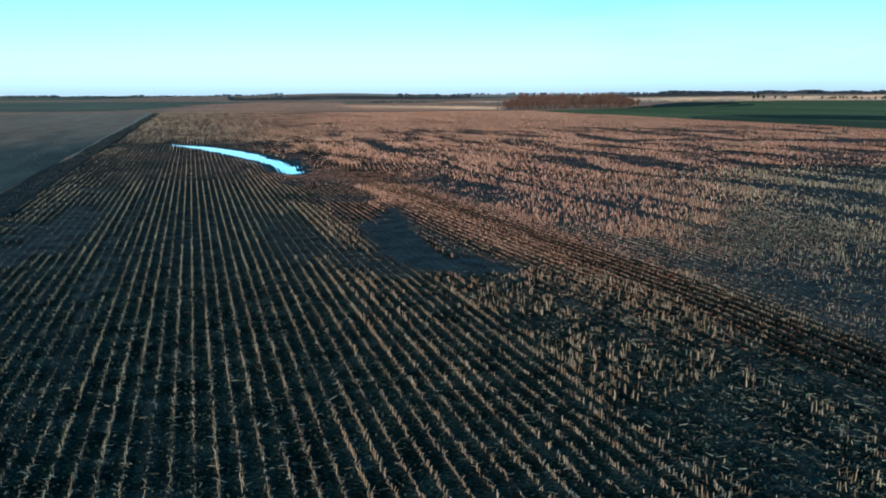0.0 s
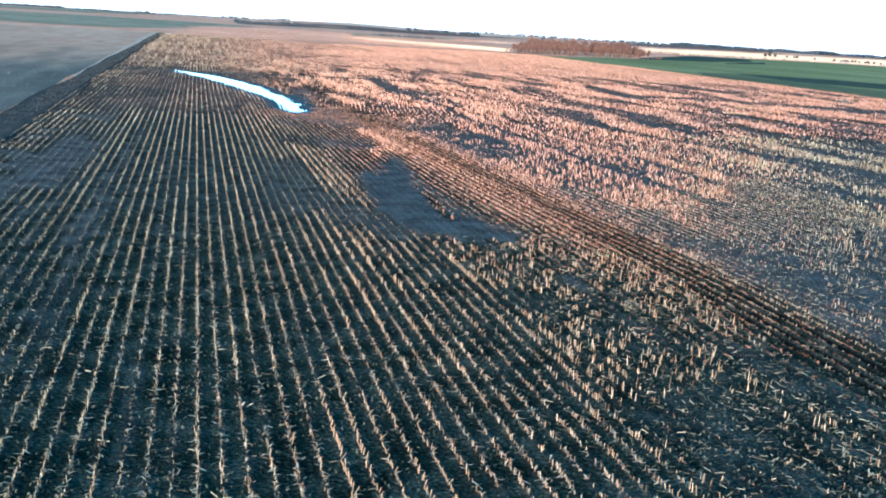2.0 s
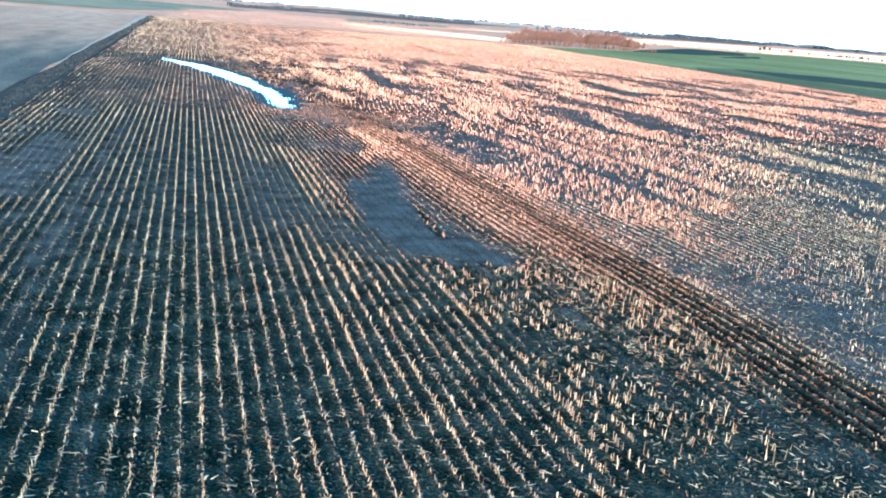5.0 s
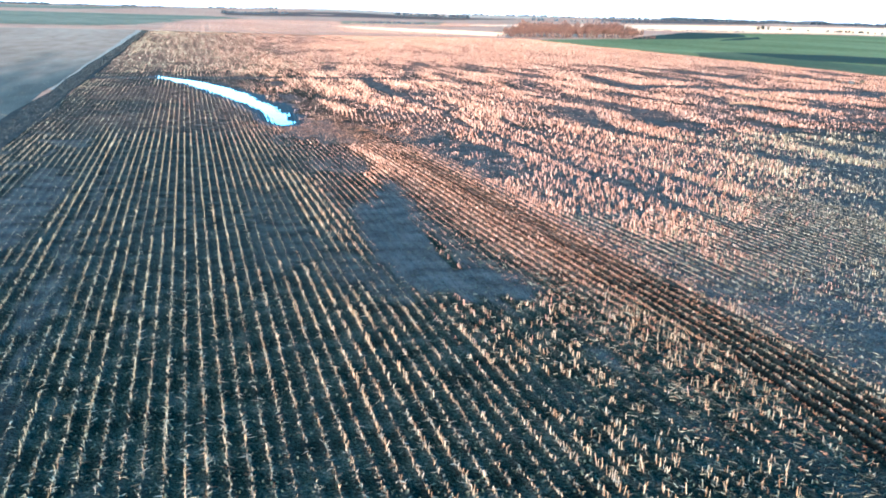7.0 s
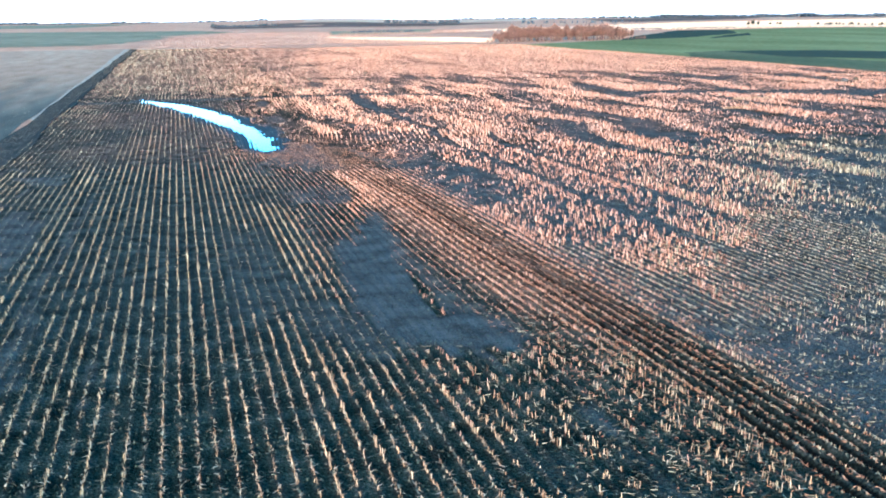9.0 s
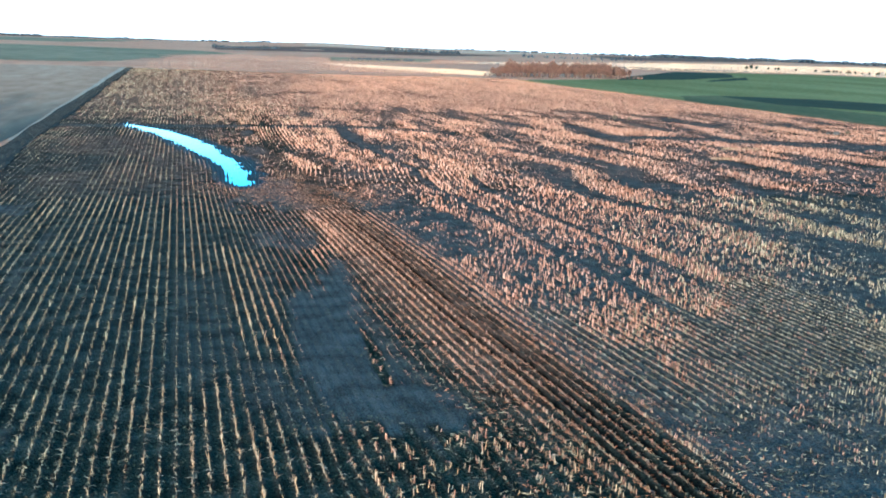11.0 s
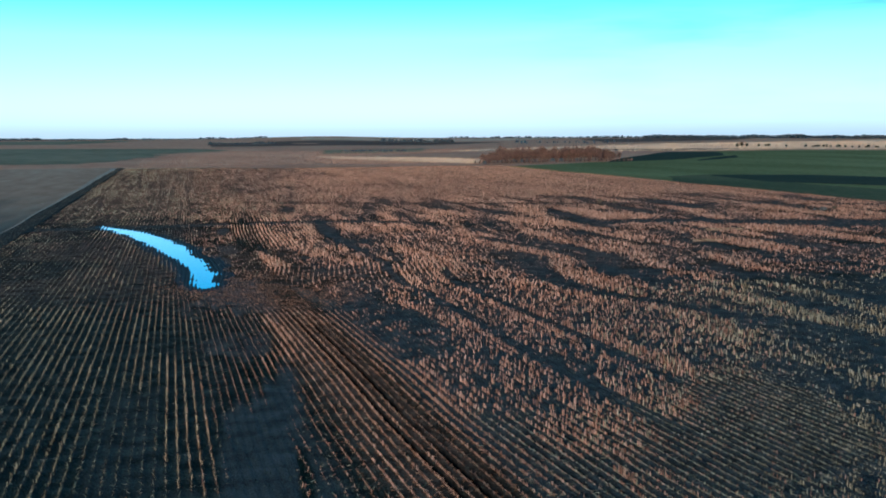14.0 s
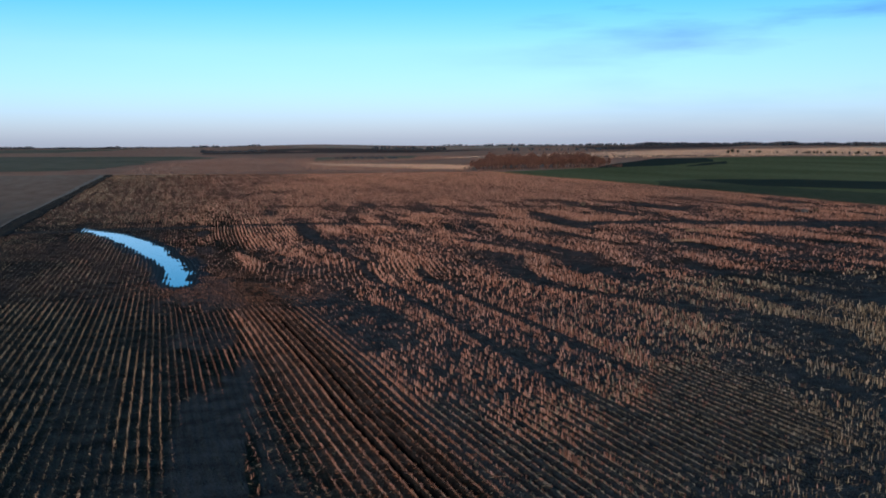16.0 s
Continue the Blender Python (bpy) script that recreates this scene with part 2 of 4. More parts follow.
WEED = material("dry_weed", [(0.2, (0.05, 0.04, 0.03)), (0.6, (0.16, 0.12, 0.08))], 1, 8, bump=0.0, island=0.5)
STONE = material("field_stone", [(0.3, (0.07, 0.066, 0.06)), (0.7, (0.17, 0.16, 0.145))], 1.5, 12, bump=0.6)

WATER = bpy.data.materials.new("pond_water")
WATER.use_nodes = True
_b = WATER.node_tree.nodes["Principled BSDF"]
_b.inputs["Base Color"].default_value = (0.02, 0.022, 0.02, 1)
_b.inputs["Roughness"].default_value, _b.inputs["IOR"].default_value = 0.06, 1.33
_t, _p = WATER.node_tree.nodes.new("ShaderNodeTexNoise"), WATER.node_tree.nodes.new("ShaderNodeBump")
_t.inputs["Scale"].default_value, _p.inputs["Strength"].default_value, _p.inputs["Distance"].default_value = 1.2, 0.04, 0.02
WATER.node_tree.links.new(_t.outputs["Fac"], _p.inputs["Height"])
WATER.node_tree.links.new(_p.outputs["Normal"], _b.inputs["Normal"])


# ---- mesh helpers ----
def mesh_of(name, verts, faces, mats, which=None, smooth=False):
    """A mesh from an array of vertices and an array of triangles or quads."""
    verts, faces = np.asarray(verts, dtype=np.float32), np.asarray(faces, dtype=np.int32)
    me = bpy.data.meshes.new(name)
    me.vertices.add(len(verts))
    me.vertices.foreach_set("co", verts.ravel())
    k = faces.shape[1]
    me.loops.add(faces.size)
    me.loops.foreach_set("vertex_index", faces.ravel())
    me.polygons.add(len(faces))
    me.polygons.foreach_set("loop_start", np.arange(0, faces.size, k, dtype=np.int32))
    for m in mats:
        me.materials.append(m)
    if which is not None:
        me.polygons.foreach_set("material_index", np.asarray(which, dtype=np.int32))
    me.polygons.foreach_set("use_smooth", np.full(len(faces), smooth))
    me.update(calc_edges=True)
    return me


def part(name, me, parent, label=""):
    ob = new(name, me)
    ob.parent = parent
    return tagged(ob, label) if label else ob


def smooth_step(a, b, v):
    u = np.clip((v - a) / (b - a), 0, 1)
    return u * u * (3 - 2 * u)


_rng = np.random.default_rng(7)
_LAT = _rng.random((256, 256))


def fuzz(x, y, size):
    """Smooth value noise from 0 to 1; size is the width of its blotches in metres."""
    x, y = np.asarray(x, float) / size + 40.3, np.asarray(y, float) / size + 71.7
    i, j = np.floor(x).astype(int), np.floor(y).astype(int)
    u, v = x - i, y - j
    u, v = u * u * (3 - 2 * u), v * v * (3 - 2 * v)
    g = lambda a, b: _LAT[a % 256, b % 256]
    return (g(i, j) * (1 - u) + g(i + 1, j) * u) * (1 - v) + (g(i, j + 1) * (1 - u) + g(i + 1, j + 1) * u) * v


def turbulence(x, y, size):
    return 0.55 * fuzz(x, y, size) + 0.3 * fuzz(x + 17, y - 9, size / 2.3) + 0.15 * fuzz(x - 31, y + 5, size / 5)


# ---- plan of the stubble field: rows along +y, 0.762 m apart ----
ROW = 0.762
LEFT_EDGE, RIGHT_EDGE, FAR_EDGE = -19.6, 211.0, 640.0


def bend(y):
    """How far the rows right of the bare patch swing to the left with distance; they bow out again where they pass the pond."""
    return np.interp(y, [0, 50, 65, 85, 100, 130, 150, 158, 170, 182, 196, 225, 300, 500], [0, 0, -0.8, -2.3, -2.9, -4.6, -6.0, -5.2, -3.4, -4.6, -6.4, -6.0, -3.0, 0])


def swing(x0):
    return smooth_step(5, 33, x0)


def row_x(x0, y):
    return x0 + swing(x0) * bend(y)


def row_home(x, y):
    """The row number's own x for a place in the field (the bend undone)."""
    x0 = np.array(x, float)
    for _ in range(6):
        x0 = x - swing(x0) * bend(y)
    return x0


POND_Y = [154, 156, 165, 175, 183, 195, 206, 217, 230, 240, 248, 252]
POND_X = [14.6, 14.8, 14.9, 14.3, 13.1, 11.3, 9.6, 7.2, 4.0, 0.2, -3.4, -5.0]
POND_W = [1.0, 1.7, 1.8, 2.1, 2.2, 2.6, 2.9, 3.0, 2.8, 2.0, 0.9, 0.2]


def pond_depth(x, y):
    """1 in the middle of the pond, 0 at its edge, falling below 0 outside."""
    w = np.interp(y, POND_Y, POND_W) + 2.4 * (turbulence(x * 0.8, y, 5) - 0.5)
    e = (np.abs(x - np.interp(y, POND_Y, POND_X)) - w) / 4.0
    off = np.maximum(np.maximum(154 - y, y - 254), 0) / 6.0
    return -np.maximum(e, 0) - off + np.clip(-e, 0, 1)


TRACK_HOME = 28.8


def zone(x0, y, corners, soft=0.7):
    """1 inside an outline of the plan (row number's x, y), 0 outside; soft along the rows, crisp across them."""
    px, py = x0, y * 0.3
    inside = np.zeros(np.shape(px), bool)
    near = np.full(np.shape(px), 1e9)
    for (ax, ay), (bx, by) in zip(corners, corners[1:] + corners[:1]):
        ay, by = ay * 0.3, by * 0.3
        inside ^= ((ay > py) != (by > py)) & (px < (bx - ax) * (py - ay) / (by - ay + 1e-9) + ax)
        u = np.clip(((px - ax) * (bx - ax) + (py - ay) * (by - ay)) / ((bx - ax) ** 2 + (by - ay) ** 2 + 1e-9), 0, 1)
        near = np.minimum(near, np.hypot(px - ax - u * (bx - ax), py - ay - u * (by - ay)))
    return smooth_step(-1.9 * soft, 1.9 * soft, np.where(inside, near, -near))


def relief(x, y):
    """Height of the ground: low ridges along the rows, wheel grooves, the pond's hollow and far swells."""
    x0 = row_home(x, y)
    inside = smooth_step(LEFT_EDGE, LEFT_EDGE + 2, x) * (1 - smooth_step(59, 61, x)) * (1 - smooth_step(255, 270, y))
    shore = np.exp(-(pond_depth(x, y) / 0.3) ** 2)
    z = (0.028 + 0.05 * zone(x0, y, [(34, 60), (60, 68), (62, 95), (34, 84)], 1.0) + 0.05 * shore * (fuzz(x0, y, 3) - 0.35)) * np.cos(2 * np.pi * x0 / ROW) * inside
    t = x0 - TRACK_HOME
    z += 0.07 * np.cos(2 * np.pi * x0 / ROW) * inside * smooth_step(-2.0, -1.0, t) * (1 - smooth_step(2.6, 3.6, t)) * (1 - smooth_step(128, 140, y))
    groove = np.exp(-((t - 0.6) / 0.22) ** 2) + np.exp(-((t + 0.97) / 0.22) ** 2) + 0.6 * np.exp(-((t - 2.2) / 0.25) ** 2)
    z -= 0.13 * groove * (1 - smooth_step(128, 140, y)) * inside
    z += 0.07 * (turbulence(x, y, 1.1) - 0.5) * inside
    d = pond_depth(x, y)
    z += np.where(d > -1, -0.10 * np.clip(1 + d, 0, 1) - 0.12 * np.clip(d * 3, 0, 1), 0)
    z += 0.10 * (fuzz(x, y, 60) - 0.5) * smooth_step(30, 120, np.abs(x) + y)
    r, a = np.hypot(x, y), np.degrees(np.arctan2(x, y))
    z += smooth_step(1300, 3000, r) * (7 * (fuzz(x, y, 900) - 0.5) + 8 * np.exp(-((a - 8) / 3.5) ** 2) - 3.0)
    return z


def along(x0, y, line, half):
    """1 on a lane that follows a line of the plan, 0 beside it."""
    ys, xs_ = [p[1] for p in line], [p[0] for p in line]
    off = np.abs(x0 - np.interp(y, ys, xs_))
    return (1 - smooth_step(half * 0.7, half * 1.35, off)) * smooth_step(ys[0] - 3, ys[0] + 3, y) * (1 - smooth_step(ys[-1] - 3, ys[-1] + 3, y))


def dull_far(x, y):
    """1 over the thin, trodden stubble behind the pond, up to the field's far left corner."""
    edge = np.interp(y, [230, 350, 481, 662], [36, 56, 76, 118]) + 30 * (turbulence(x + 90, y * 0.5, 24) - 0.5)
    return smooth_step(250, 275, y) * (1 - smooth_step(-40, 26, x - edge))


def pond_lane(x, y):
    """1 on the trodden lane that crosses the field behind the pond."""
    mid = np.interp(x, [-18, 30, 54, 76, 115, 126, 141, 172, 215], [248, 250, 246, 231, 228, 226, 217, 206, 190]) + 5 * (turbulence(x + 90, y, 30) - 0.5)
    half = np.interp(x, [0, 60, 120, 172], [3.2, 3.8, 5.5, 10.0])
    return 1 - smooth_step(0.75, 1.3, np.abs(y - mid) / half)


def row_rand(x0, cell, a=37, b=11):
    """A number from 0 to 1 for each piece of a row."""
    i, j = np.round(x0 / ROW).astype(int), np.floor(cell).astype(int)
    return _LAT[(i * a + j * b) % 256, (i * 13 + j * 7) % 256]


def stub_height(x, y, x0):
    """Mean stubble height, 0 to about 1.2, over the field: trampled lanes, bare ground, standing patches."""
    j = 4.4 * (turbulence(x, y * 0.6, 6) - 0.5) + 1.2 * (fuzz(x + 3, y, 1.3) - 0.5)
    one = np.round(x0 / ROW)
    step = 6 * (row_rand(x0, y * 0) - 0.5)
    jx, jy = x0 + 0.4 * j, y + 2.0 * j + 0.6 * step
    patchy = turbulence(x - 40, y, 12)
    grown = smooth_step(0.34, 0.62, 0.5 * fuzz(one * 7.7, y * 0 + 3, 1.0) + 0.5 * turbulence(one * 3.3, y, 22))
    streak = turbulence(x0 + 50, y * 0.16, 4.5)
    h = 0.68 + 3.3 * (streak - 0.46) + 0.7 * (turbulence(x + 5, y * 0.5, 8) - 0.5)
    run = smooth_step(0.3, 0.6, fuzz(one * 9.1, y, 2.1))
    rows_left = (0.26 + 0.32 * grown) * (0.5 + 0.5 * run) + 0.12 * smooth_step(40, 90, y) + 0.14 * smooth_step(2, 8, x0)
    left = 1 - smooth_step(15.0, 16.8, jx) * (1 - smooth_step(92, 98, y))
    h = np.where((x0 < 20) & (y < 258), h * (1 - left) + rows_left * left, h)

    def put(m, value):
        return h * (1 - m) + value * m
    # left of the rows: thin ground by the margin, with weedy clumps
    h = put(zone(jx, jy, [(-22, 70), (-9.4, 70), (-9.8, 84), (-9.0, 100), (-10.5, 140), (-9.5, 190), (-22, 260)]), 0.1 + 0.45 * smooth_step(0.5, 0.62, patchy))
    h = put(zone(jx, jy, [(-18, 98), (-15.5, 98), (-12.5, 136), (-14.5, 160), (-17, 150)]), 0.62 * smooth_step(0.3, 0.5, fuzz(x, y, 3)))
    h = put(zone(jx, jy, [(-13, 72), (-10, 74), (-10, 78), (-13, 77)], 0.4), 0.6)
    h = put(zone(jx, jy, [(-9.3, 74), (-8.2, 74), (-6.6, 152), (-7.8, 152), (-9.2, 100)], 0.3), 0.75)
    h = put(zone(jx, jy, [(-8.0, 60), (-6.4, 60), (-6.0, 118), (-7.4, 118)], 0.3), 0.16)
    # the bare patch and the rows that end at it
    h = put(zone(jx, jy, [(5.4, 71), (9.4, 70), (10.4, 73), (10.4, 98), (5.4, 100)], 0.25), 0.19)
    h = put(zone(jx, jy, [(9.4, 62), (13.6, 61), (13.6, 75), (9.4, 74)], 0.25), 0.17)
    h = put(zone(jx, jy, [(10.5, 73), (14.0, 75), (14.0, 110), (10.5, 110)], 0.3), 0.7 + 0.25 * grown)
    h = put(zone(jx, jy, [(9.0, 111), (15.0, 109), (15.0, 122), (9.0, 122)], 0.4), 0.24)
    h = put(zone(jx, jy, [(14.3, 91), (18.0, 91), (20.5, 102), (20, 112), (14.3, 112)], 0.4), 0.3)
    h = put(zone(jx, jy, [(14.5, 112), (23, 108), (24.5, 121), (14.5, 122)], 0.6), 0.14)
    h = put(zone(jx, jy, [(-4, 122), (24, 120), (24, 132), (12, 131), (2, 143), (-4, 150)], 0.6), 0.6 - 0.36 * smooth_step(11, 15, x0))
    h = put(zone(jx, jy, [(19.5, 60), (25, 62), (25, 106), (21, 106), (19.6, 84)], 0.5), 0.13 + 0.22 * smooth_step(20, 24.5, x0))
    h = put(zone(jx, jy, [(14.8, 91), (17.6, 91), (19.6, 99), (23.0, 102), (22.2, 92), (20.3, 84), (19, 72), (22.6, 67), (23, 61.5), (19, 57), (18, 58), (13.7, 62), (13.6, 76), (14.2, 84)], 0.5), 0.03)
    # loose stubble beside the near rows
    h = put(zone(jx, jy, [(15.8, 16), (22, 16), (21, 47), (20.5, 57), (14.6, 61), (15.2, 48)], 0.6), 0.2 + 0.55 * smooth_step(0.44, 0.52, patchy))
    h = put(zone(jx, jy, [(20.5, 36), (23.5, 36), (21.6, 47), (24.2, 56), (20.5, 56)], 0.5), 0.07)
    h = put(zone(jx, jy, [(21.8, 57), (23.8, 46), (25.5, 38), (27.6, 36), (27.0, 56), (25.5, 62)], 0.4), 0.75)
    # the wheel track with its even rows
    h = put(zone(jx, jy, [(25.4, 62), (34.4, 62), (34.4, 118), (32.5, 133), (25.0, 133)], 0.5), 0.46)
    h = put(zone(jx, jy, [(27.4, 15), (31.4, 15), (31.6, 66), (26.9, 66)], 0.3), 0.24)
    h = put(zone(jx, jy, [(31.6, 15), (34.6, 15), (34.8, 64), (31.8, 64)], 0.5), 0.12 + 0.4 * smooth_step(0.55, 0.7, fuzz(x, y, 2.6)))
    h = put(zone(jx, jy, [(29.0, 66), (31.0, 66), (31.0, 122), (29.0, 122)], 0.2), 0.16)
    # right of the track
    h = put(zone(jx, jy, [(33.6, 16), (60, 16), (52, 50), (36, 50)], 1.0), np.where(patchy > 0.43, 0.8, 0.2))
    h = put(zone(jx, jy, [(44, 50), (60, 50), (60, 68), (50, 66), (44, 60)], 0.8), 0.55 + 0.5 * smooth_step(0.4, 0.5, patchy))
    h = put(zone(jx, jy, [(34, 44), (44, 46), (44.5, 55), (36.5, 58), (33.8, 70), (33.6, 50)], 0.6), 0.14 + 0.6 * smooth_step(0.55, 0.72, fuzz(x + 60, y, 3.0)))
    h = put(zone(jx, jy, [(36.6, 59), (46, 61), (54, 62), (54, 67), (46, 65.5), (37, 63)], 0.5), 0.72)
    h = put(zone(jx, jy, [(34.6, 63), (42, 65), (49, 67), (58, 70), (59.4, 77), (61.5, 84), (61, 93), (57, 92), (48.3, 84), (39.6, 78), (37.5, 77), (33.8, 88)], 0.5), 0.31)
    h = put(zone(jx, jy, [(33.4, 104), (33.0, 87), (35.8, 84), (37.2, 80), (39.5, 74), (43.6, 78), (45.0, 88), (44.2, 99), (44.6, 114), (41.6, 114), (39.6, 104)], 0.4), 1.0)
    h = put(zone(jx, jy, [(37.2, 67), (38.9, 67), (39.0, 72), (37.6, 72)], 0.3), 1.25)
    h = put(zone(jx, jy, [(39.9, 67), (41.0, 67), (41.0, 70.5), (39.9, 70.5)], 0.3), 1.25)
    h = put(zone(jx, jy, [(32.8, 140), (35.0, 119), (34.0, 106), (34.4, 103), (38.8, 104), (41.2, 112), (43.2, 122), (40.2, 134), (43.5, 147), (42.0, 152), (37.0, 147)], 0.6), 0.1 + 0.5 * smooth_step(0.5, 0.66, fuzz(x, y, 2.6)))
    h = put(zone(jx, jy, [(37.0, 116), (39.4, 116), (39.4, 123), (37.0, 123)], 0.4), 0.9)
    h = put(zone(jx, jy, [(42.2, 112), (44.9, 112), (45.8, 140), (46.4, 152), (40, 150), (42.8, 140), (44.0, 124)], 0.4), 0.92)
    h = put(zone(jx, jy, [(48.0, 84), (51.6, 84), (52.0, 130), (53, 160), (49.6, 160), (48.6, 125)], 0.5), 0.95)
    h = put(zone(jx, jy, [(57, 94), (62, 90), (66, 100), (63, 110), (61.5, 122), (61, 140), (65, 184), (62, 215), (57, 215), (59, 184), (56.5, 140), (57, 120)], 0.7), 0.95)
    h = put(along(x0 + 0.12 * j, y, [(46.4, 76), (46.0, 100), (46.7, 120), (47.3, 141), (46.4, 165), (47.0, 180), (48.9, 200), (48.2, 214)], 0.75), 0.07)
    h = put(along(x0 + 0.12 * j, y, [(53.4, 88), (53.6, 120), (54.6, 160)], 0.7), 0.14)
    h = put(along(x0 + 0.12 * j, y, [(80.5, 97), (80.5, 107), (75.7, 116), (70, 130), (67.4, 138), (69, 158), (70, 176)], 1.9), 0.17)
    h = put(along(x0 + 0.12 * j, y, [(105.6, 134), (100, 146), (87, 150), (80, 163), (78.8, 181), (75, 205)], 1.9), 0.22)
    for ya, yb, xa, xb in ((260, 334, 76, 70), (253, 346, 125, 111), (265, 322, 147, 115), (272, 352, 95, 88)):
        h = put(along(x0 + 0.12 * j, y, [(xa, ya), (xb, yb)], 0.9), 0.2)
    # thin wet ground round the pond
    ragged = 2.2 * step + 10 * (turbulence(x, y, 10) - 0.5)
    wet = smooth_step(130, 152, y + ragged) * (1 - smooth_step(246, 276, y + 0.6 * ragged))
    thinned = 0.22 + 0.5 * smooth_step(0.38, 0.6, turbulence(x0 * 1.6, y * 0.5, 8)) * (0.35 + 0.65 * grown)
    h = put(wet * (1 - smooth_step(18, 26, x0 + 2 * j)), thinned)
    h = put(zone(x + 0.6 * j, jy, [(11, 136), (20, 133), (28, 133), (26, 158), (24, 168), (23, 205), (18, 212), (17, 158)], 1.0), 0.04)
    h = put(zone(x + 0.6 * j, jy, [(18.6, 160), (23.5, 160), (22.5, 192), (19.0, 192)], 0.5), 0.4)
    h = put(zone(x + 0.6 * j, jy, [(28.5, 150), (38, 146), (41, 158), (33, 184), (28.5, 186)], 0.6), 0.62)
    h = put(dull_far(x, y), 0.38 + 0.4 * np.clip(patchy - 0.35, 0, 1) + 0.12 * smooth_step(0.45, 0.6, fuzz(one * 5.1, y * 0.02, 1.0)))
    m = pond_lane(x, y)
    h = put(m * np.where((x > 62) & (x < 112), smooth_step(0.4, 0.55, fuzz(x, y, 24)), 1), 0.08)
    lane2 = y + 0.5 * 14 * (turbulence(x + 90, y, 30) - 0.5) - (330 - 0.35 * x)
    h = put((1 - smooth_step(2, 4, np.abs(lane2))) * smooth_step(20, 40, x), 0.3)
    k = 14 * (turbulence(x + 90, y, 30) - 0.5)
    h = put(smooth_step(300, 345, y + k) * (1 - dull_far(x, y)), 0.74 + 0.8 * (turbulence(x0 + 50, y * 0.2, 11) - 0.45))
    h = h * np.where(pond_depth(x, y) > -0.35, 0.08, 1)
    return np.clip(h, 0, 1.25)


def row_even(x0, y):
    """1 where the stalks stand in unbroken rows, 0 where they stand in clumps with gaps."""
    e = np.where((x0 < 15.5) & (y < 256), 1.0, 0.0)
    e = np.maximum(e, zone(x0, y, [(14, 92), (25, 62), (34.6, 15), (34.6, 128), (30, 135), (14, 135)], 0.8) * smooth_step(23, 25.5, x0 + 100 * (y > 66)))
    e = np.maximum(e, zone(x0, y, [(34, 62), (58, 70), (62, 84), (61, 94), (48, 84), (34, 80)], 0.5))
    return e * (1 - 0.55 * smooth_step(140, 160, y) * (1 - smooth_step(240, 262, y)))


# ---- ground: one sheet out to the horizon ----
def steps(*runs):
    out = [np.linspace(a, b, n, endpoint=False) for a, b, n in runs]
    return np.unique(np.round(np.concatenate(out), 4))


xs = steps((-4600, -1000, 16), (-1000, -200, 20), (-200, LEFT_EDGE, 24), (LEFT_EDGE, -10.3, 65), (-10.3, 35.42, 320), (35.42, 62, 186), (62, RIGHT_EDGE, 48), (RIGHT_EDGE, 1000, 40), (1000, 4601, 37))
ys = steps((-4600, -400, 12), (-400, 16, 20), (16, 140, 100), (140, 260, 120), (260, FAR_EDGE, 76), (FAR_EDGE, 1500, 40), (1500, 4601, 40))
gx, gy = np.meshgrid(xs, ys)
gz = relief(gx, gy)
nx, ny = len(xs), len(ys)
idx = np.arange(nx * ny).reshape(ny, nx)
quads = np.stack([idx[:-1, :-1], idx[:-1, 1:], idx[1:, 1:], idx[1:, :-1]], -1).reshape(-1, 4)
cx, cy = (gx[:-1, :-1] + gx[1:, 1:]).ravel() / 2, (gy[:-1, :-1] + gy[1:, 1:]).ravel() / 2
field = (cx > LEFT_EDGE) & (cx < RIGHT_EDGE) & (cy < FAR_EDGE - 24 + 60 * (fuzz(cx, cy, 45) - 0.4)) & (cy > -60)
muddy = pond_depth(cx, cy) > -0.55 - 0.5 * (fuzz(cx, cy, 6) - 0.5)
which = np.where(field, np.where(muddy, 2, 1), 0)
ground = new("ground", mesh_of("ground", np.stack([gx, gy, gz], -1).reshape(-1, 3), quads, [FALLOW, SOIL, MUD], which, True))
_home = row_home(gx, gy)
_high = stub_height(gx, gy, _home)
_low = (1 - smooth_step(0.04, 0.34, _high)) * smooth_step(1.5, 3.5, np.abs(_home - 29.5))
_low = np.maximum(_low, 0.75 * smooth_step(32.5, 37, _home) * smooth_step(0.3, 0.5, turbulence(gx, gy, 5)))
_low = np.maximum(_low, 0.95 * smooth_step(31.2, 33, _home) * (1 - smooth_step(110, 160, gy)))
_low = np.maximum(_low * np.maximum(0.35 + 0.65 * smooth_step(42, 62, gy), smooth_step(31, 33, _home)), 0.3 * smooth_step(48, 85, gy) * (1 - smooth_step(15, 20, _home)))
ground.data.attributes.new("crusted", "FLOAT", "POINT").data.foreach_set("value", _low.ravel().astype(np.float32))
_cover = 0.6 * smooth_step(0.12, 0.6, _high) * smooth_step(21, 36, _home) * (0.1 + 0.9 * smooth_step(90, 250, gy))
_cover = np.maximum(_cover, (0.18 + 0.36 * smooth_step(0.36, 0.56, turbulence(gx, gy, 14))) * smooth_step(134, 165, gy))
_cover = np.maximum(_cover, (0.7 + 0.25 * smooth_step(10, 80, gx)) * smooth_step(255, 330, gy) * (1 + 0.1 * dull_far(gx, gy)))
_crest = smooth_step(0.35, 0.9, 0.5 + 0.5 * np.cos(2 * np.pi * (_home - 0.02) / ROW))
_cover = np.maximum(_cover, (0.02 + 0.2 * _crest) * (0.6 + 0.4 * smooth_step(2, 10, _home)) * smooth_step(0.06, 0.25, _high) * (1 - 0.5 * smooth_step(60, 80, gy) * (1 - smooth_step(19, 24, _home))) * (1 - smooth_step(110, 140, gy)) * (1 - smooth_step(34, 36, _home)))
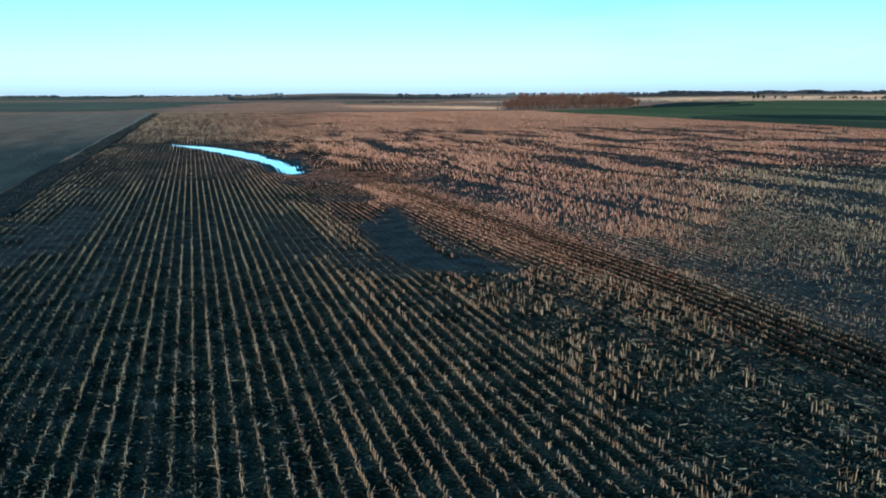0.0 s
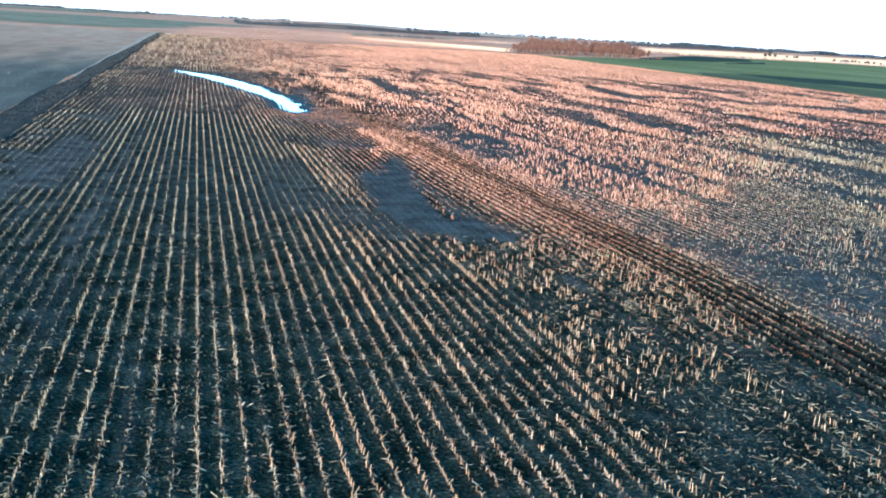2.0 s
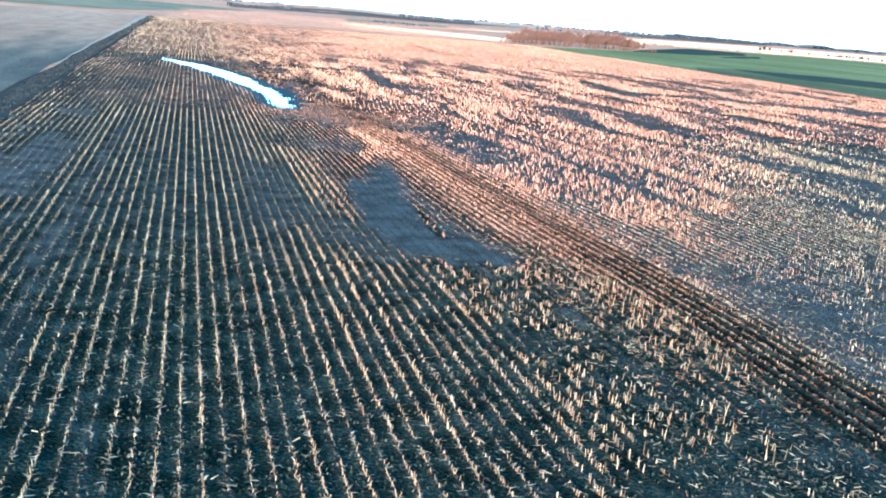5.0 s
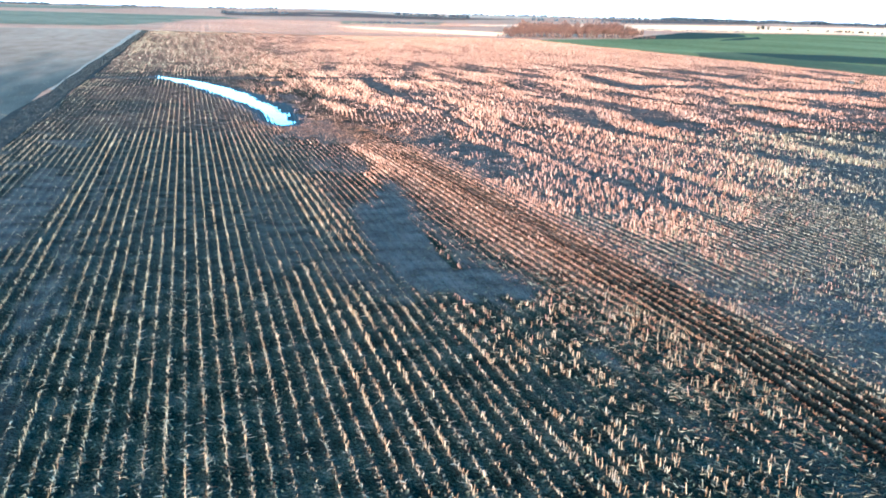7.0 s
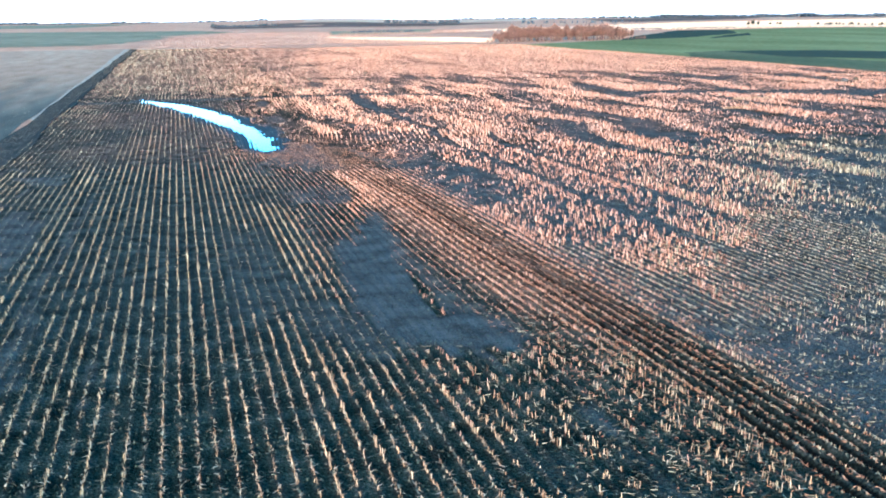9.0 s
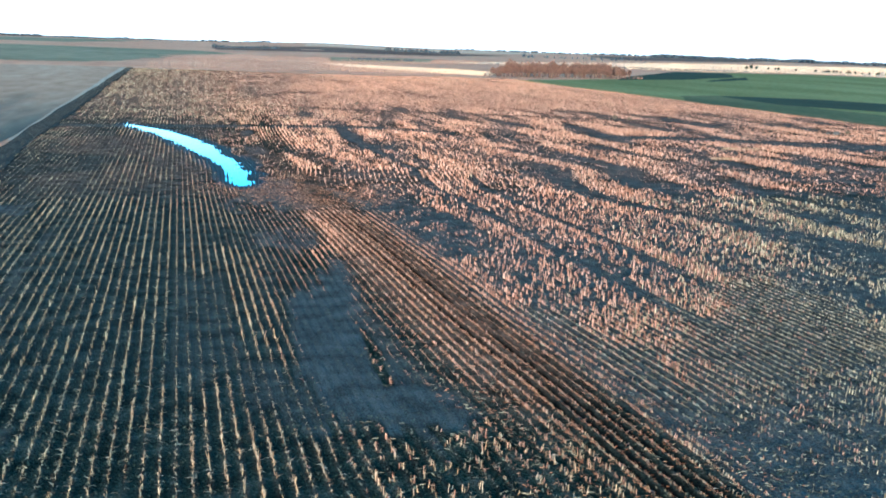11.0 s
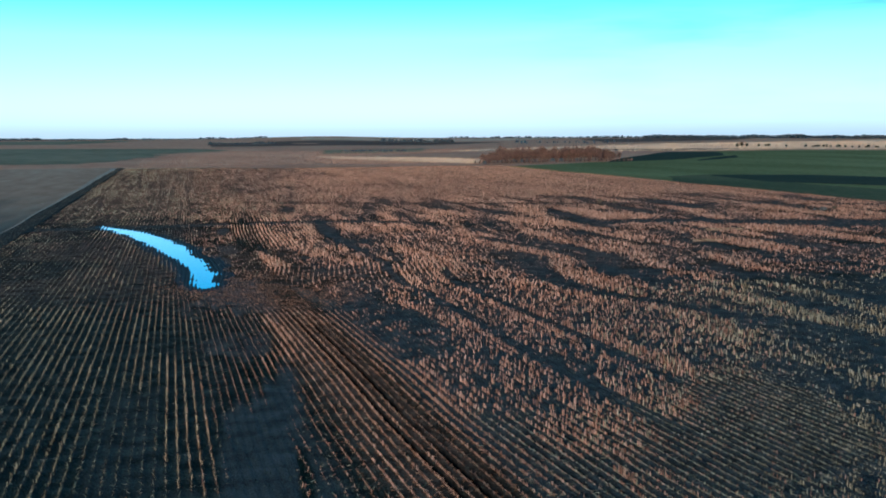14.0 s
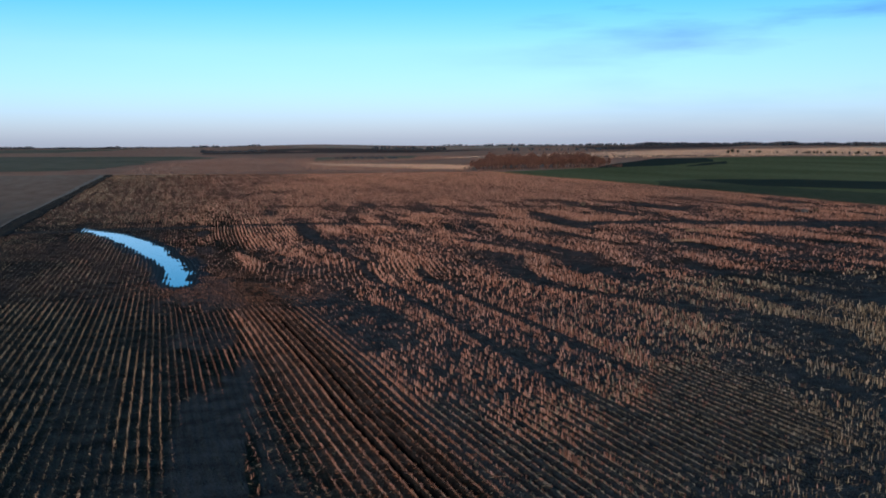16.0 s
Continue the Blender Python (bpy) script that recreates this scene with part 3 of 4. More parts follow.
_cover = np.maximum(_cover, 0.8 * np.exp(-((gx - 24) / 9) ** 2 - ((gy - 158) / 22) ** 2) * smooth_step(0.35, 0.5, turbulence(gx, gy, 6)))
_cover = np.maximum(_cover, 0.8 * smooth_step(22, 26, _home) * (1 - smooth_step(29.5, 33, _home)) * smooth_step(55, 75, gy) * (1 - smooth_step(130, 150, gy)))
_cover = np.maximum(_cover, 0.7 * np.exp(-((gx - 20.5) / 3.5) ** 2 - ((gy - 185) / 26) ** 2))
_cover *= 1 - 0.7 * pond_lane(gx, gy)
_cover *= 0.72 + 0.28 * smooth_step(230, 330, gy)
_cover *= 0.7 + 0.6 * (turbulence(gx, gy * 0.4, 16) - 0.2)
ground.data.attributes.new("husk_cover", "FLOAT", "POINT").data.foreach_set("value", np.clip(_cover, 0, 0.95).ravel().astype(np.float32))
# painted shade: darkens gaps between track rows, the rut pair and trodden rows
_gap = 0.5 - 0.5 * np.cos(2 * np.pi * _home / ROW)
_gap_shade = smooth_step(0.25, 0.6, _gap) * smooth_step(26.8, 27.8, _home) * (1 - smooth_step(30.8, 31.6, _home)) * (1 - smooth_step(125, 138, gy))
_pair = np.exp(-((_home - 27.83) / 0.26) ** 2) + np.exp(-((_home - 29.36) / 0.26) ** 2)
_gap_shade = _gap_shade * (1 - 0.7 * smooth_step(62, 74, gy)) + np.clip(_pair, 0, 1) * smooth_step(60, 74, gy) * (1 - smooth_step(125, 138, gy))
_gap_shade = np.maximum(_gap_shade, 0.6 * smooth_step(0.4, 0.8, _gap) * zone(_home, gy, [(34, 62), (58, 70), (62, 84), (61, 94), (48, 84), (34, 80)], 0.6))
_gap_shade *= 0.55 + 0.45 * smooth_step(0.35, 0.5, fuzz(_home * 2, gy, 9))
ground.data.attributes.new("rut_shade", "FLOAT", "POINT").data.foreach_set("value", _gap_shade.ravel().astype(np.float32))
tagged(ground, "dark soil and straw ground of a wide harvested field", "ground", kind="structure")

# water in the hollow
wy = np.linspace(153, 255, 80)
wc, ww = np.interp(wy, POND_Y, POND_X), np.interp(wy, POND_Y, POND_W) + 1.6
wv = np.concatenate([np.stack([wc - ww, wy, np.full(80, -0.115)], -1), np.stack([wc + ww, wy, np.full(80, -0.115)], -1)])
wf = [(i, i + 80, i + 81, i + 1) for i in range(79)]
tagged(new("pond_water", mesh_of("pond_water", wv, wf, [WATER])), "still shallow pond water reflecting the bright sky", "pond", kind="structure")


def field_patch(name, corners, up, mat, label, wobble=3.0, category="field"):
    """A field as a sheet a little over the ground, with edges that wander."""
    c = [Vector((*p, 0)) for p in corners]
    rim = []
    for a, b in zip(c, c[1:] + c[:1]):
        n = max(3, int((b - a).length / 12))
        for i in range(n):
            p = a.lerp(b, i / n)
            s = (b - a).normalized()
            w = wobble * (turbulence(p.x, p.y, 40) - 0.5) * (0 if i == 0 else 1)
            rim.append((p.x - s.y * w, p.y + s.x * w))
    rim = np.array(rim)
    bm = bmesh.new()
    vs = [bm.verts.new((x, y, 0)) for x, y in rim]
    bmesh.ops.triangulate(bm, faces=[bm.faces.new(vs)])
    far = max(math.hypot(*p) for p in corners)
    if far > 1300:
        for _ in range(5):
            long = [e for e in bm.edges if e.calc_length() > 120]
            if not long:
                break
            bmesh.ops.subdivide_edges(bm, edges=long, cuts=1)
            bmesh.ops.triangulate(bm, faces=bm.faces[:])
    for v in bm.verts:
        v.co.z = float(relief(np.array([v.co.x]), np.array([v.co.y]))[0]) * (1 if far > 1300 else 0) + up
    me = bpy.data.meshes.new(name)
    bmesh.ops.recalc_face_normals(bm, faces=bm.faces[:])
    for f in bm.faces:
        if f.normal.z < 0:
            f.normal_flip()
    bm.to_mesh(me)
    bm.free()
    me.materials.append(mat)
    return tagged(new(name, me), label, category, kind="structure")


field_patch("grey_field", [(-24.5, -60), (-21.8, 655), (-420, 610), (-420, -60)], 0.09, LEFT, "grey-green short grass field beyond the dark margin")
field_patch("dry_verge", [(-22.8, 210), (-21.8, 650), (-26.4, 640), (-24.2, 210)], 0.13, PALE_STRIP, "pale dry grass verge along the field margin", 1.6)
field_patch("wheat_field", [(RIGHT_EDGE + 1, 40), (212, 420), (203, 600), (300, 665), (500, 965), (690, 1010), (900, 850), (1100, 300), (1100, 40)], 0.10, WHEAT, "green winter wheat field beside the stubble")
field_patch("thin_wheat", [(RIGHT_EDGE + 1, 60), (212, 400), (230, 440), (262, 452), (250, 360), (255, 300), (300, 60)], 0.16, WHEAT_DULL, "dull thin wheat along the stubble edge", 8)
field_patch("wet_hollow", [(256, 448), (300, 434), (330, 380), (420, 200), (400, 180), (270, 340), (246, 380)], 0.20, SLOUGH, "dark wet grass hollow in the wheat", 10)
field_patch("wet_hollow", [(292, 648), (345, 742), (500, 965), (548, 950), (470, 800), (372, 700)], 0.20, SLOUGH, "dark wet grass hollow by the bare trees", 10)
field_patch("wet_hollow", [(366, 660), (420, 735), (485, 806), (440, 728)], 0.20, SLOUGH, "dark wet grass hollow in the wheat", 6)
field_patch("olive_pasture", [(-50, 745), (-800, 690), (-800, 1600), (-330, 1560), (-150, 1500), (30, 1420), (70, 1250), (0, 1080), (-20, 900)], 0.18, OLIVE, "olive brown pasture in the distance", 40)
field_patch("pale_field", [(128, 905), (222, 815), (240, 770), (205, 662), (186, 694), (138, 800)], 0.15, PALE, "pale bright stubble field in the distance", 6)
field_patch("pale_field", [(300, 1090), (520, 1012), (700, 1040), (930, 885), (2200, 1900), (1900, 2420), (880, 1680), (420, 1250)], 0.3, PALE, "pale bright stubble field in the distance", 15)
for name, lab, mat, c in (
        ("ploughed_field", "brown ploughed field in the distance", PLOUGHED, [(330, 1105), (520, 1040), (700, 1075), (640, 1130), (450, 1160)]),
        ("ploughed_field", "brown ploughed field in the distance", PLOUGHED, [(60, 1600), (420, 1650), (700, 2100), (500, 2350), (80, 2200)]),
        ("ploughed_field", "brown ploughed field in the distance", PLOUGHED, [(900, 2000), (1500, 2500), (1900, 3000), (1200, 2900)]),
        ("pale_field", "pale stubble field near the skyline", PALE, [(300, 2500), (900, 2700), (1300, 3300), (400, 3200)]),
        ("olive_pasture", "olive brown pasture near the skyline", OLIVE, [(-1500, 2200), (-200, 2100), (-100, 3000), (-1400, 3200)])):
    field_patch(name, c, 0.35, mat, lab, 12)
field_patch("olive_pasture", [(150, 1010), (265, 1080), (330, 1300), (180, 1210)], 0.2, OLIVE, "olive brown pasture in the distance", 10)


# ---- corn stubble ----
def stub_places(y_a, y_b, gap, seed, loose=0.03):
    """Places of stubs along all rows between two lines of the plan."""
    rng = np.random.default_rng(seed)
    px, py, p0 = [], [], []
    for i in range(int(-28 / ROW), int(236 / ROW)):
        base = i * ROW + 0.02
        y = np.arange(y_a, y_b, gap)
        y = y + rng.uniform(-0.45, 0.45, len(y)) * gap
        keep = (base < 16 + 0.86 * np.maximum(y, 16)) & (base > -14 - 0.1 * y)
        y = y[keep]
        px.append(row_x(np.full(len(y), base), y))
        py.append(y)
        p0.append(np.full(len(y), base))
    px, py, p0 = np.concatenate(px), np.concatenate(py), np.concatenate(p0)
    wild = loose + 0.06 * smooth_step(13, 20, p0) * (1 - smooth_step(58, 66, py) * (1 - smooth_step(98, 130, py)) * (p0 > 20)) * (1 - 0.8 * ((p0 > 27.6) & (p0 < 32.8)))
    wild = wild * (1 - 0.7 * row_even(p0, py) * (p0 > 16))
    wild = wild + 0.16 * smooth_step(240, 300, py)
    px = px + rng.normal(0, 1, len(px)) * wild
    ok = (px > LEFT_EDGE + 0.4) & (px < RIGHT_EDGE - 0.5 + 3 * (fuzz(px, py, 8) - 0.5))
    return px[ok], py[ok], p0[ok], rng


def prisms(x, y, z, high, wide, lean_x, lean_y, turn, taper=0.7):
    """Three-sided upright stalks, each closed at the top."""
    n = len(x)
    a = turn[:, None] + np.array([0, 2.094, 4.189])[None]
    v = np.empty((n, 6, 3))
    v[:, :3, 0], v[:, :3, 1] = x[:, None] + np.cos(a) * wide[:, None], y[:, None] + np.sin(a) * wide[:, None]
    v[:, :3, 2] = (z - 0.03)[:, None]
    v[:, 3:, 0] = (x + lean_x * high)[:, None] + np.cos(a) * wide[:, None] * taper
    v[:, 3:, 1] = (y + lean_y * high)[:, None] + np.sin(a) * wide[:, None] * taper
    v[:, 3:, 2] = (z + high)[:, None]
    f = np.array([(0, 1, 4), (0, 4, 3), (1, 2, 5), (1, 5, 4), (2, 0, 3), (2, 3, 5), (3, 4, 5)])
    return v.reshape(-1, 3), (f[None] + (np.arange(n) * 6)[:, None, None]).reshape(-1, 3)


def blades(x, y, z, dx, dy, dz, wide):
    """Bent leaves: three-cornered in section at the foot, drooping to a point."""
    n = len(x)
    s = np.hypot(dx, dy) + 1e-6
    ux, uy = -dy / s * wide, dx / s * wide
    v = np.empty((n, 5, 3))
    v[:, 0] = np.stack([x - ux, y - uy, z], -1)
    v[:, 1] = np.stack([x + ux, y + uy, z], -1)
    v[:, 2] = np.stack([x + dx * 0.5 - ux, y + dy * 0.5 - uy, z + dz], -1)
    v[:, 3] = np.stack([x + dx * 0.5 + ux, y + dy * 0.5 + uy, z + dz], -1)
    v[:, 4] = np.stack([x + dx, y + dy, z + dz * 0.3], -1)
    f = np.array([(0, 1, 3), (0, 3, 2), (2, 3, 4)])
    return v.reshape(-1, 3), (f[None] + (np.arange(n) * 5)[:, None, None]).reshape(-1, 3)


def stubble(name, y_a, y_b, gap, wide, seed, leaf=0.0, tall=0.46, mat=None):
    x, y, x0, rng = stub_places(y_a, y_b, gap, seed)
    h = stub_height(x, y, x0)
    # stalks stand in clumps along the row and go missing in runs; low areas keep short butts
    even = row_even(x0, y)
    cell = max(0.5, 2.4 * gap)
    luck = row_rand(x0, y / cell + 3.7 * row_rand(x0, y * 0, 91, 5))
    sparse = 1 - 0.25 * smooth_step(134, 156, y) * (1 - smooth_step(240, 268, y)) * (1 - smooth_step(18, 26, x0))
    clump = np.clip(0.12 + 0.36 * h, 0, 0.6)
    fill = even * np.where(luck > 0.16, 1.0, 0.25) + (1 - even) * np.where(luck < clump, 1.0, 0.1)
    fill = np.maximum(fill, smooth_step(1.02, 1.15, h))
    ok = rng.random(len(x)) < np.clip(0.25 + 1.3 * h, 0, 0.97) * fill * sparse * (1 - 0.25 * smooth_step(33, 36, x0) * (y < 260) * (1 - even)) * (1 - 0.3 * smooth_step(42, 58, y) * (x0 < 15) * (y < 130))
    ok |= (rng.random(len(x)) < 0.9 * smooth_step(0.3, 0.75, h)) & (y > 268)
    ok &= (h > 0.05) & ~single(x0, y) & (y < FAR_EDGE - 30 + 60 * (fuzz(x, y, 45) - 0.4))
    h = h * (0.7 + 0.5 * row_rand(x0, y / cell, 53, 29))
    x, y, x0, h = x[ok], y[ok], x0[ok], h[ok]
    n = len(x)
    high = np.clip(tall * (1 + smooth_step(33, 37, x0) * (y < 260) * (-0.12 - 0.1 * (1 - smooth_step(66, 82, y)))) * h * rng.uniform(0.55, 1.25, n), 0.06, 0.7)
    z = relief(x, y)
    loose = 0.11 - 0.05 * smooth_step(16, 34, x0)
    v, f = prisms(x, y, z, high, wide * (1 + 0.5 * smooth_step(33, 36, x0) * (y < 260) * smooth_step(60, 80, y)) * rng.uniform(0.7, 1.3, n) * (0.72 + 0.66 * np.maximum(smooth_step(9 - 7 * (y < 66), 20 - 6 * (y < 66), x0), smooth_step(250, 300, y))), rng.normal(0, 1, n) * loose, rng.normal(0, 1, n) * loose, rng.uniform(0, 6.28, n))
    old = (x0 < 1 + 8 * smooth_step(50, 90, y) + rng.normal(0, 1, n) * (3 + 0.12 * np.clip(y - 90, 0, 200))) | (x > 8 + 0.52 * y + rng.normal(0, 1, n) * (4 + 0.05 * y))
    old &= (y < 140) | (x < 60)
    tread = (x0 > 15 + rng.normal(0, 2, n)) & (y > 60 + rng.normal(0, 7, n) - 25 * (x0 > 33)) & ~old
    kind = np.where(tread, 2, old * 1)
    which = np.repeat(kind, 7)
    if leaf:
        pick = rng.random(n) < leaf * (1 - 0.5 * smooth_step(12, 20, x0))
        m = pick.sum()
        a, d = rng.uniform(0, 6.28, m), rng.uniform(0.14, 0.40, m)
        v2, f2 = blades(x[pick], y[pick], z[pick] + high[pick] * rng.uniform(0.2, 0.8, m), np.cos(a) * d, np.sin(a) * d, rng.uniform(-0.08, 0.08, m), rng.uniform(0.014, 0.034, m))
        f = np.concatenate([f, f2 + len(v)])
        v = np.concatenate([v, v2])
        which = np.concatenate([which, np.repeat(kind[pick], 3)])
    ob = new(name, mesh_of(name, v, f, [mat or STRAW, GREYED, RUSSET], which))
    return tagged(ob, "cut straw-coloured corn stalks standing in rows", "corn stubble", kind="stuff")


SINGLE_Y, SINGLE_X = (20.0, 34.0), (4.4, 8.2)


def single(x0, y):
    """The strip of the plan whose stalks are things of their own."""
    return (y > SINGLE_Y[0]) & (y < SINGLE_Y[1]) & (x0 > SINGLE_X[0]) & (x0 < SINGLE_X[1])


stubble("corn_stubble", -14, 75, 0.15, 0.016, 11, leaf=0.8)
stubble("corn_stubble", 75, 130, 0.19, 0.021, 12, leaf=0.25)
stubble("corn_stubble", 130, 270, 0.36, 0.037, 13, mat=RUSSET)
stubble("corn_stubble", 270, FAR_EDGE, 0.95, 0.068, 14, tall=0.3, mat=RUSSET)


def stalk_meshes(seed):
    """A cut stalk: a tapered stem with two joints, and a torn leaf."""
    rng = np.random.default_rng(seed)
    n, rows_ = 6, [(-0.04, 0.020), (0.10, 0.016), (0.115, 0.020), (0.13, 0.016), (0.24, 0.014), (0.255, 0.018), (0.27, 0.014), (0.34 + 0.06 * rng.random(), 0.012)]
    lean = rng.normal(0, 0.12, 2)
    v = [(math.cos(6.283 * k / n) * r + lean[0] * z, math.sin(6.283 * k / n) * r + lean[1] * z, z + (0.02 * math.cos(6.283 * k / n) if i == 7 else 0)) for i, (z, r) in enumerate(rows_) for k in range(n)]
    f = []
    for i in range(len(rows_) - 1):
        for k in range(n):
            a, b = i * n + k, i * n + (k + 1) % n
            f += [(a, b, b + n), (a, b + n, a + n)]
    top = (len(rows_) - 1) * n
    f += [(top, top + k, top + k + 1) for k in range(1, n - 1)]
    q = rng.uniform(0, 6.28)
    d = rng.uniform(0.14, 0.3)
    lv, lf = blades(np.zeros(1), np.zeros(1), np.array([0.14]), np.array([math.cos(q) * d]), np.array([math.sin(q) * d]), np.array([rng.uniform(-0.05, 0.06)]), np.array([0.022]))
    return mesh_of("stem", v, f, [STRAW_ONE]), mesh_of("leaf", lv, lf, [STRAW_ONE])


STALKS = [stalk_meshes(300 + i) for i in range(9)]
_x, _y, _x0, _rng = stub_places(SINGLE_Y[0], SINGLE_Y[1], 0.27, 15)
_ok = single(_x0, _y) & (_rng.random(len(_x)) < 0.98)
_hs = stub_height(_x, _y, _x0)
for i, (x, y, z, h) in enumerate(zip(_x[_ok], _y[_ok], relief(_x[_ok], _y[_ok]), _hs[_ok])):
    stem, leaf_ = STALKS[i % 9]
    ob = tagged(new("corn_stalk"), "cut straw-coloured corn stalk standing in dark soil", "corn stalk", "cut corn stalks in rows")
    part("stem", stem, ob)
    if i % 3:
        part("leaf", leaf_, ob, "torn dry leaf")
    ob.matrix_basis = pose(float(x), float(y), float(z), 0, 0, (i * 77) % 360) @ Matrix.Diagonal((1.25, 1.25, float(np.clip(h * 1.3, 0.45, 1.3)), 1))


def off_track(x0):
    return (x0 < 26.6) | (x0 > 31.6)


def litter(name, y_a, y_b, count, mat, seed, label, span=(0.10, 0.40), only=None):
    """Broken stalks and leaves lying about on the soil."""
    rng = np.random.default_rng(seed)
    y = y_a + (y_b - y_a) * rng.random(count) ** 1.3
    x = -18 + rng.random(count) * (34 + 0.86 * y)
    x0 = row_home(x, y)
    ok = (x > LEFT_EDGE + 0.5) & (pond_depth(x, y) < -0.3)
    ok &= only(x, y, x0, rng) if only else True
    x, y = x[ok], y[ok]
    n = len(x)
    a, d, w = rng.uniform(0, 6.28, n), rng.uniform(*span, n), rng.uniform(0.008, 0.02, n)
    z = relief(x, y) + rng.uniform(0.01, 0.05, n)
    ex, ey, ez = np.cos(a) * d, np.sin(a) * d, rng.uniform(-0.02, 0.16, n) * d * 1.5
    nx_, ny_ = -np.sin(a) * w, np.cos(a) * w
    v = np.empty((n, 6, 3))
    for i, (s, t, up) in enumerate([(1, 0, 0), (-1, 0, 0), (0, 0, 1.6), (1, 1, 0), (-1, 1, 0), (0, 1, 1.6)]):
        v[:, i] = np.stack([x + nx_ * s + ex * t, y + ny_ * s + ey * t, z + ez * t + up * w], -1)
    f = np.array([(0, 3, 5), (0, 5, 2), (1, 2, 5), (1, 5, 4), (0, 2, 1), (3, 4, 5), (0, 1, 4), (0, 4, 3)])
    return tagged(new(name, mesh_of(name, v.reshape(-1, 3), (f[None] + (np.arange(n) * 6)[:, None, None]).reshape(-1, 3), [mat])), label, "straw", kind="stuff")


litter("straw_litter", 16, 100, 24000, LITTER, 21, "broken pale straw lying on the dark soil", only=lambda x, y, x0, r: (r.random(len(x)) < 0.05 + 0.95 * smooth_step(12, 24, x0)) & off_track(x0) & ((stub_height(x, y, x0) > 0.1) | (y < 50)) & (y < 60 + 40 * r.random(len(x))))
def on_ridge(x, y, x0, r):
    """Husks lie along the row lines, thickest beside the wheel track, and not in its two ruts."""
    off = np.abs((x0 / ROW + 0.5) % 1 - 0.5) * ROW
    near = np.abs(x0 - 28) < 6.5 * r.random(len(x)) + 1.0
    rut = (np.abs(x0 - TRACK_HOME - 0.6) < 0.35) | (np.abs(x0 - TRACK_HOME + 0.9) < 0.35)
    return near & ~rut & ((off < 0.15) | (r.random(len(x)) < 0.05)) & (y > 34 + 30 * r.random(len(x)))


litter("husk_litter", 30, 140, 330000, HUSK, 22, "russet broken husks along the wheel track", (0.06, 0.2), on_ridge)
litter("husk_litter", 132, 178, 60000, HUSK, 23, "russet broken husks on the bare ground by the pond", (0.1, 0.3), lambda x, y, x0, r: (turbulence(x, y, 7) > 0.38) & (np.hypot((x - 22 - 0.2 * (150 - y)) / 15, (y - 152) / 20) < 0.55 + 0.45 * r.random(len(x))))

def chaff(name, y_a, y_b, per, mat, seed, label, ridge):
    """Crumpled leaf scraps over the soil; ridge: gathered along the rows or spread between them."""
    rng = np.random.default_rng(seed)
    n = int(per * (y_b - y_a) * (34 + 0.43 * (y_a + y_b)))
    y = y_a + (y_b - y_a) * rng.random(n)
    x = -18 + rng.random(n) * (34 + 0.86 * y)
    x0 = row_home(x, y)
    if ridge:
        x0 = np.round((x0 - 0.02) / ROW) * ROW + 0.02 + rng.normal(0, 0.09, n)
        x = row_x(x0, y)
    ok = (x > LEFT_EDGE + 0.5) & (rng.random(n) < (0.25 + 1.5 * (turbulence(x, y, 3) - 0.25)) * (smooth_step(0.04, 0.2, stub_height(x, y, x0)) if ridge else 1))
    ok &= ~((np.abs(x0 - 30) < 2.4) & (np.abs((x0 / ROW + 0.5) % 1 - 0.5) > 0.22))
    x, y = x[ok], y[ok]
    n = len(x)
    a, d = rng.uniform(0, 6.28, n), rng.uniform(0.08, 0.24, n)
    v, f = blades(x, y, relief(x, y) + 0.005, np.cos(a) * d, np.sin(a) * d, rng.uniform(0.01, 0.09, n), rng.uniform(0.015, 0.04, n))
    return tagged(new(name, mesh_of(name, v, f, [mat])), label, "straw", kind="stuff")


chaff("leaf_chaff", 16, 66, 14, CHAFF, 24, "grey crumpled leaf scraps covering the soil", False)
chaff("leaf_chaff", 66, 110, 5, CHAFF, 25, "grey crumpled leaf scraps covering the soil", False)
chaff("row_chaff", 16, 66, 9, ROW_CHAFF, 26, "dull straw scraps gathered along the stubble rows", True)
chaff("row_chaff", 66, 140, 3.5, ROW_CHAFF, 27, "dull straw scraps gathered along the stubble rows", True)

def row_mat(name, y_a, y_b, per, mat, seed, label, where, wide=(0.02, 0.045)):
    """Flattened stalks and husks lying along the rows, end to end."""
    rng = np.random.default_rng(seed)
    rows_ = np.arange(int(-19 / ROW), int(64 / ROW)) * ROW + 0.02
    n = int(per * (y_b - y_a))
    x0 = np.repeat(rows_, n)
    y = rng.uniform(y_a, y_b, len(x0))
    ok = where(x0, y, rng)
    x0, y = x0[ok], y[ok]
    n = len(y)
    x = row_x(x0 + rng.normal(0, 0.035, n), y)
    d, a = rng.uniform(0.25, 0.6, n), np.pi / 2 + rng.normal(0, 0.16, n)
    lean = (row_x(x0, y + 1) - row_x(x0, y))
    v, f = blades(x, y, relief(x, y) + 0.015, np.cos(a) * d + lean * d, np.sin(a) * d, rng.uniform(0.015, 0.07, n), rng.uniform(*wide, n))
    return tagged(new(name, mesh_of(name, v, f, [mat])), label, "straw", kind="stuff")


def flat_rows(x0, y, rng):
    return zone(x0, y, [(34, 61), (58, 69), (62, 84), (61, 94), (48, 85), (33.5, 84)], 0.5) > rng.random(len(x0))


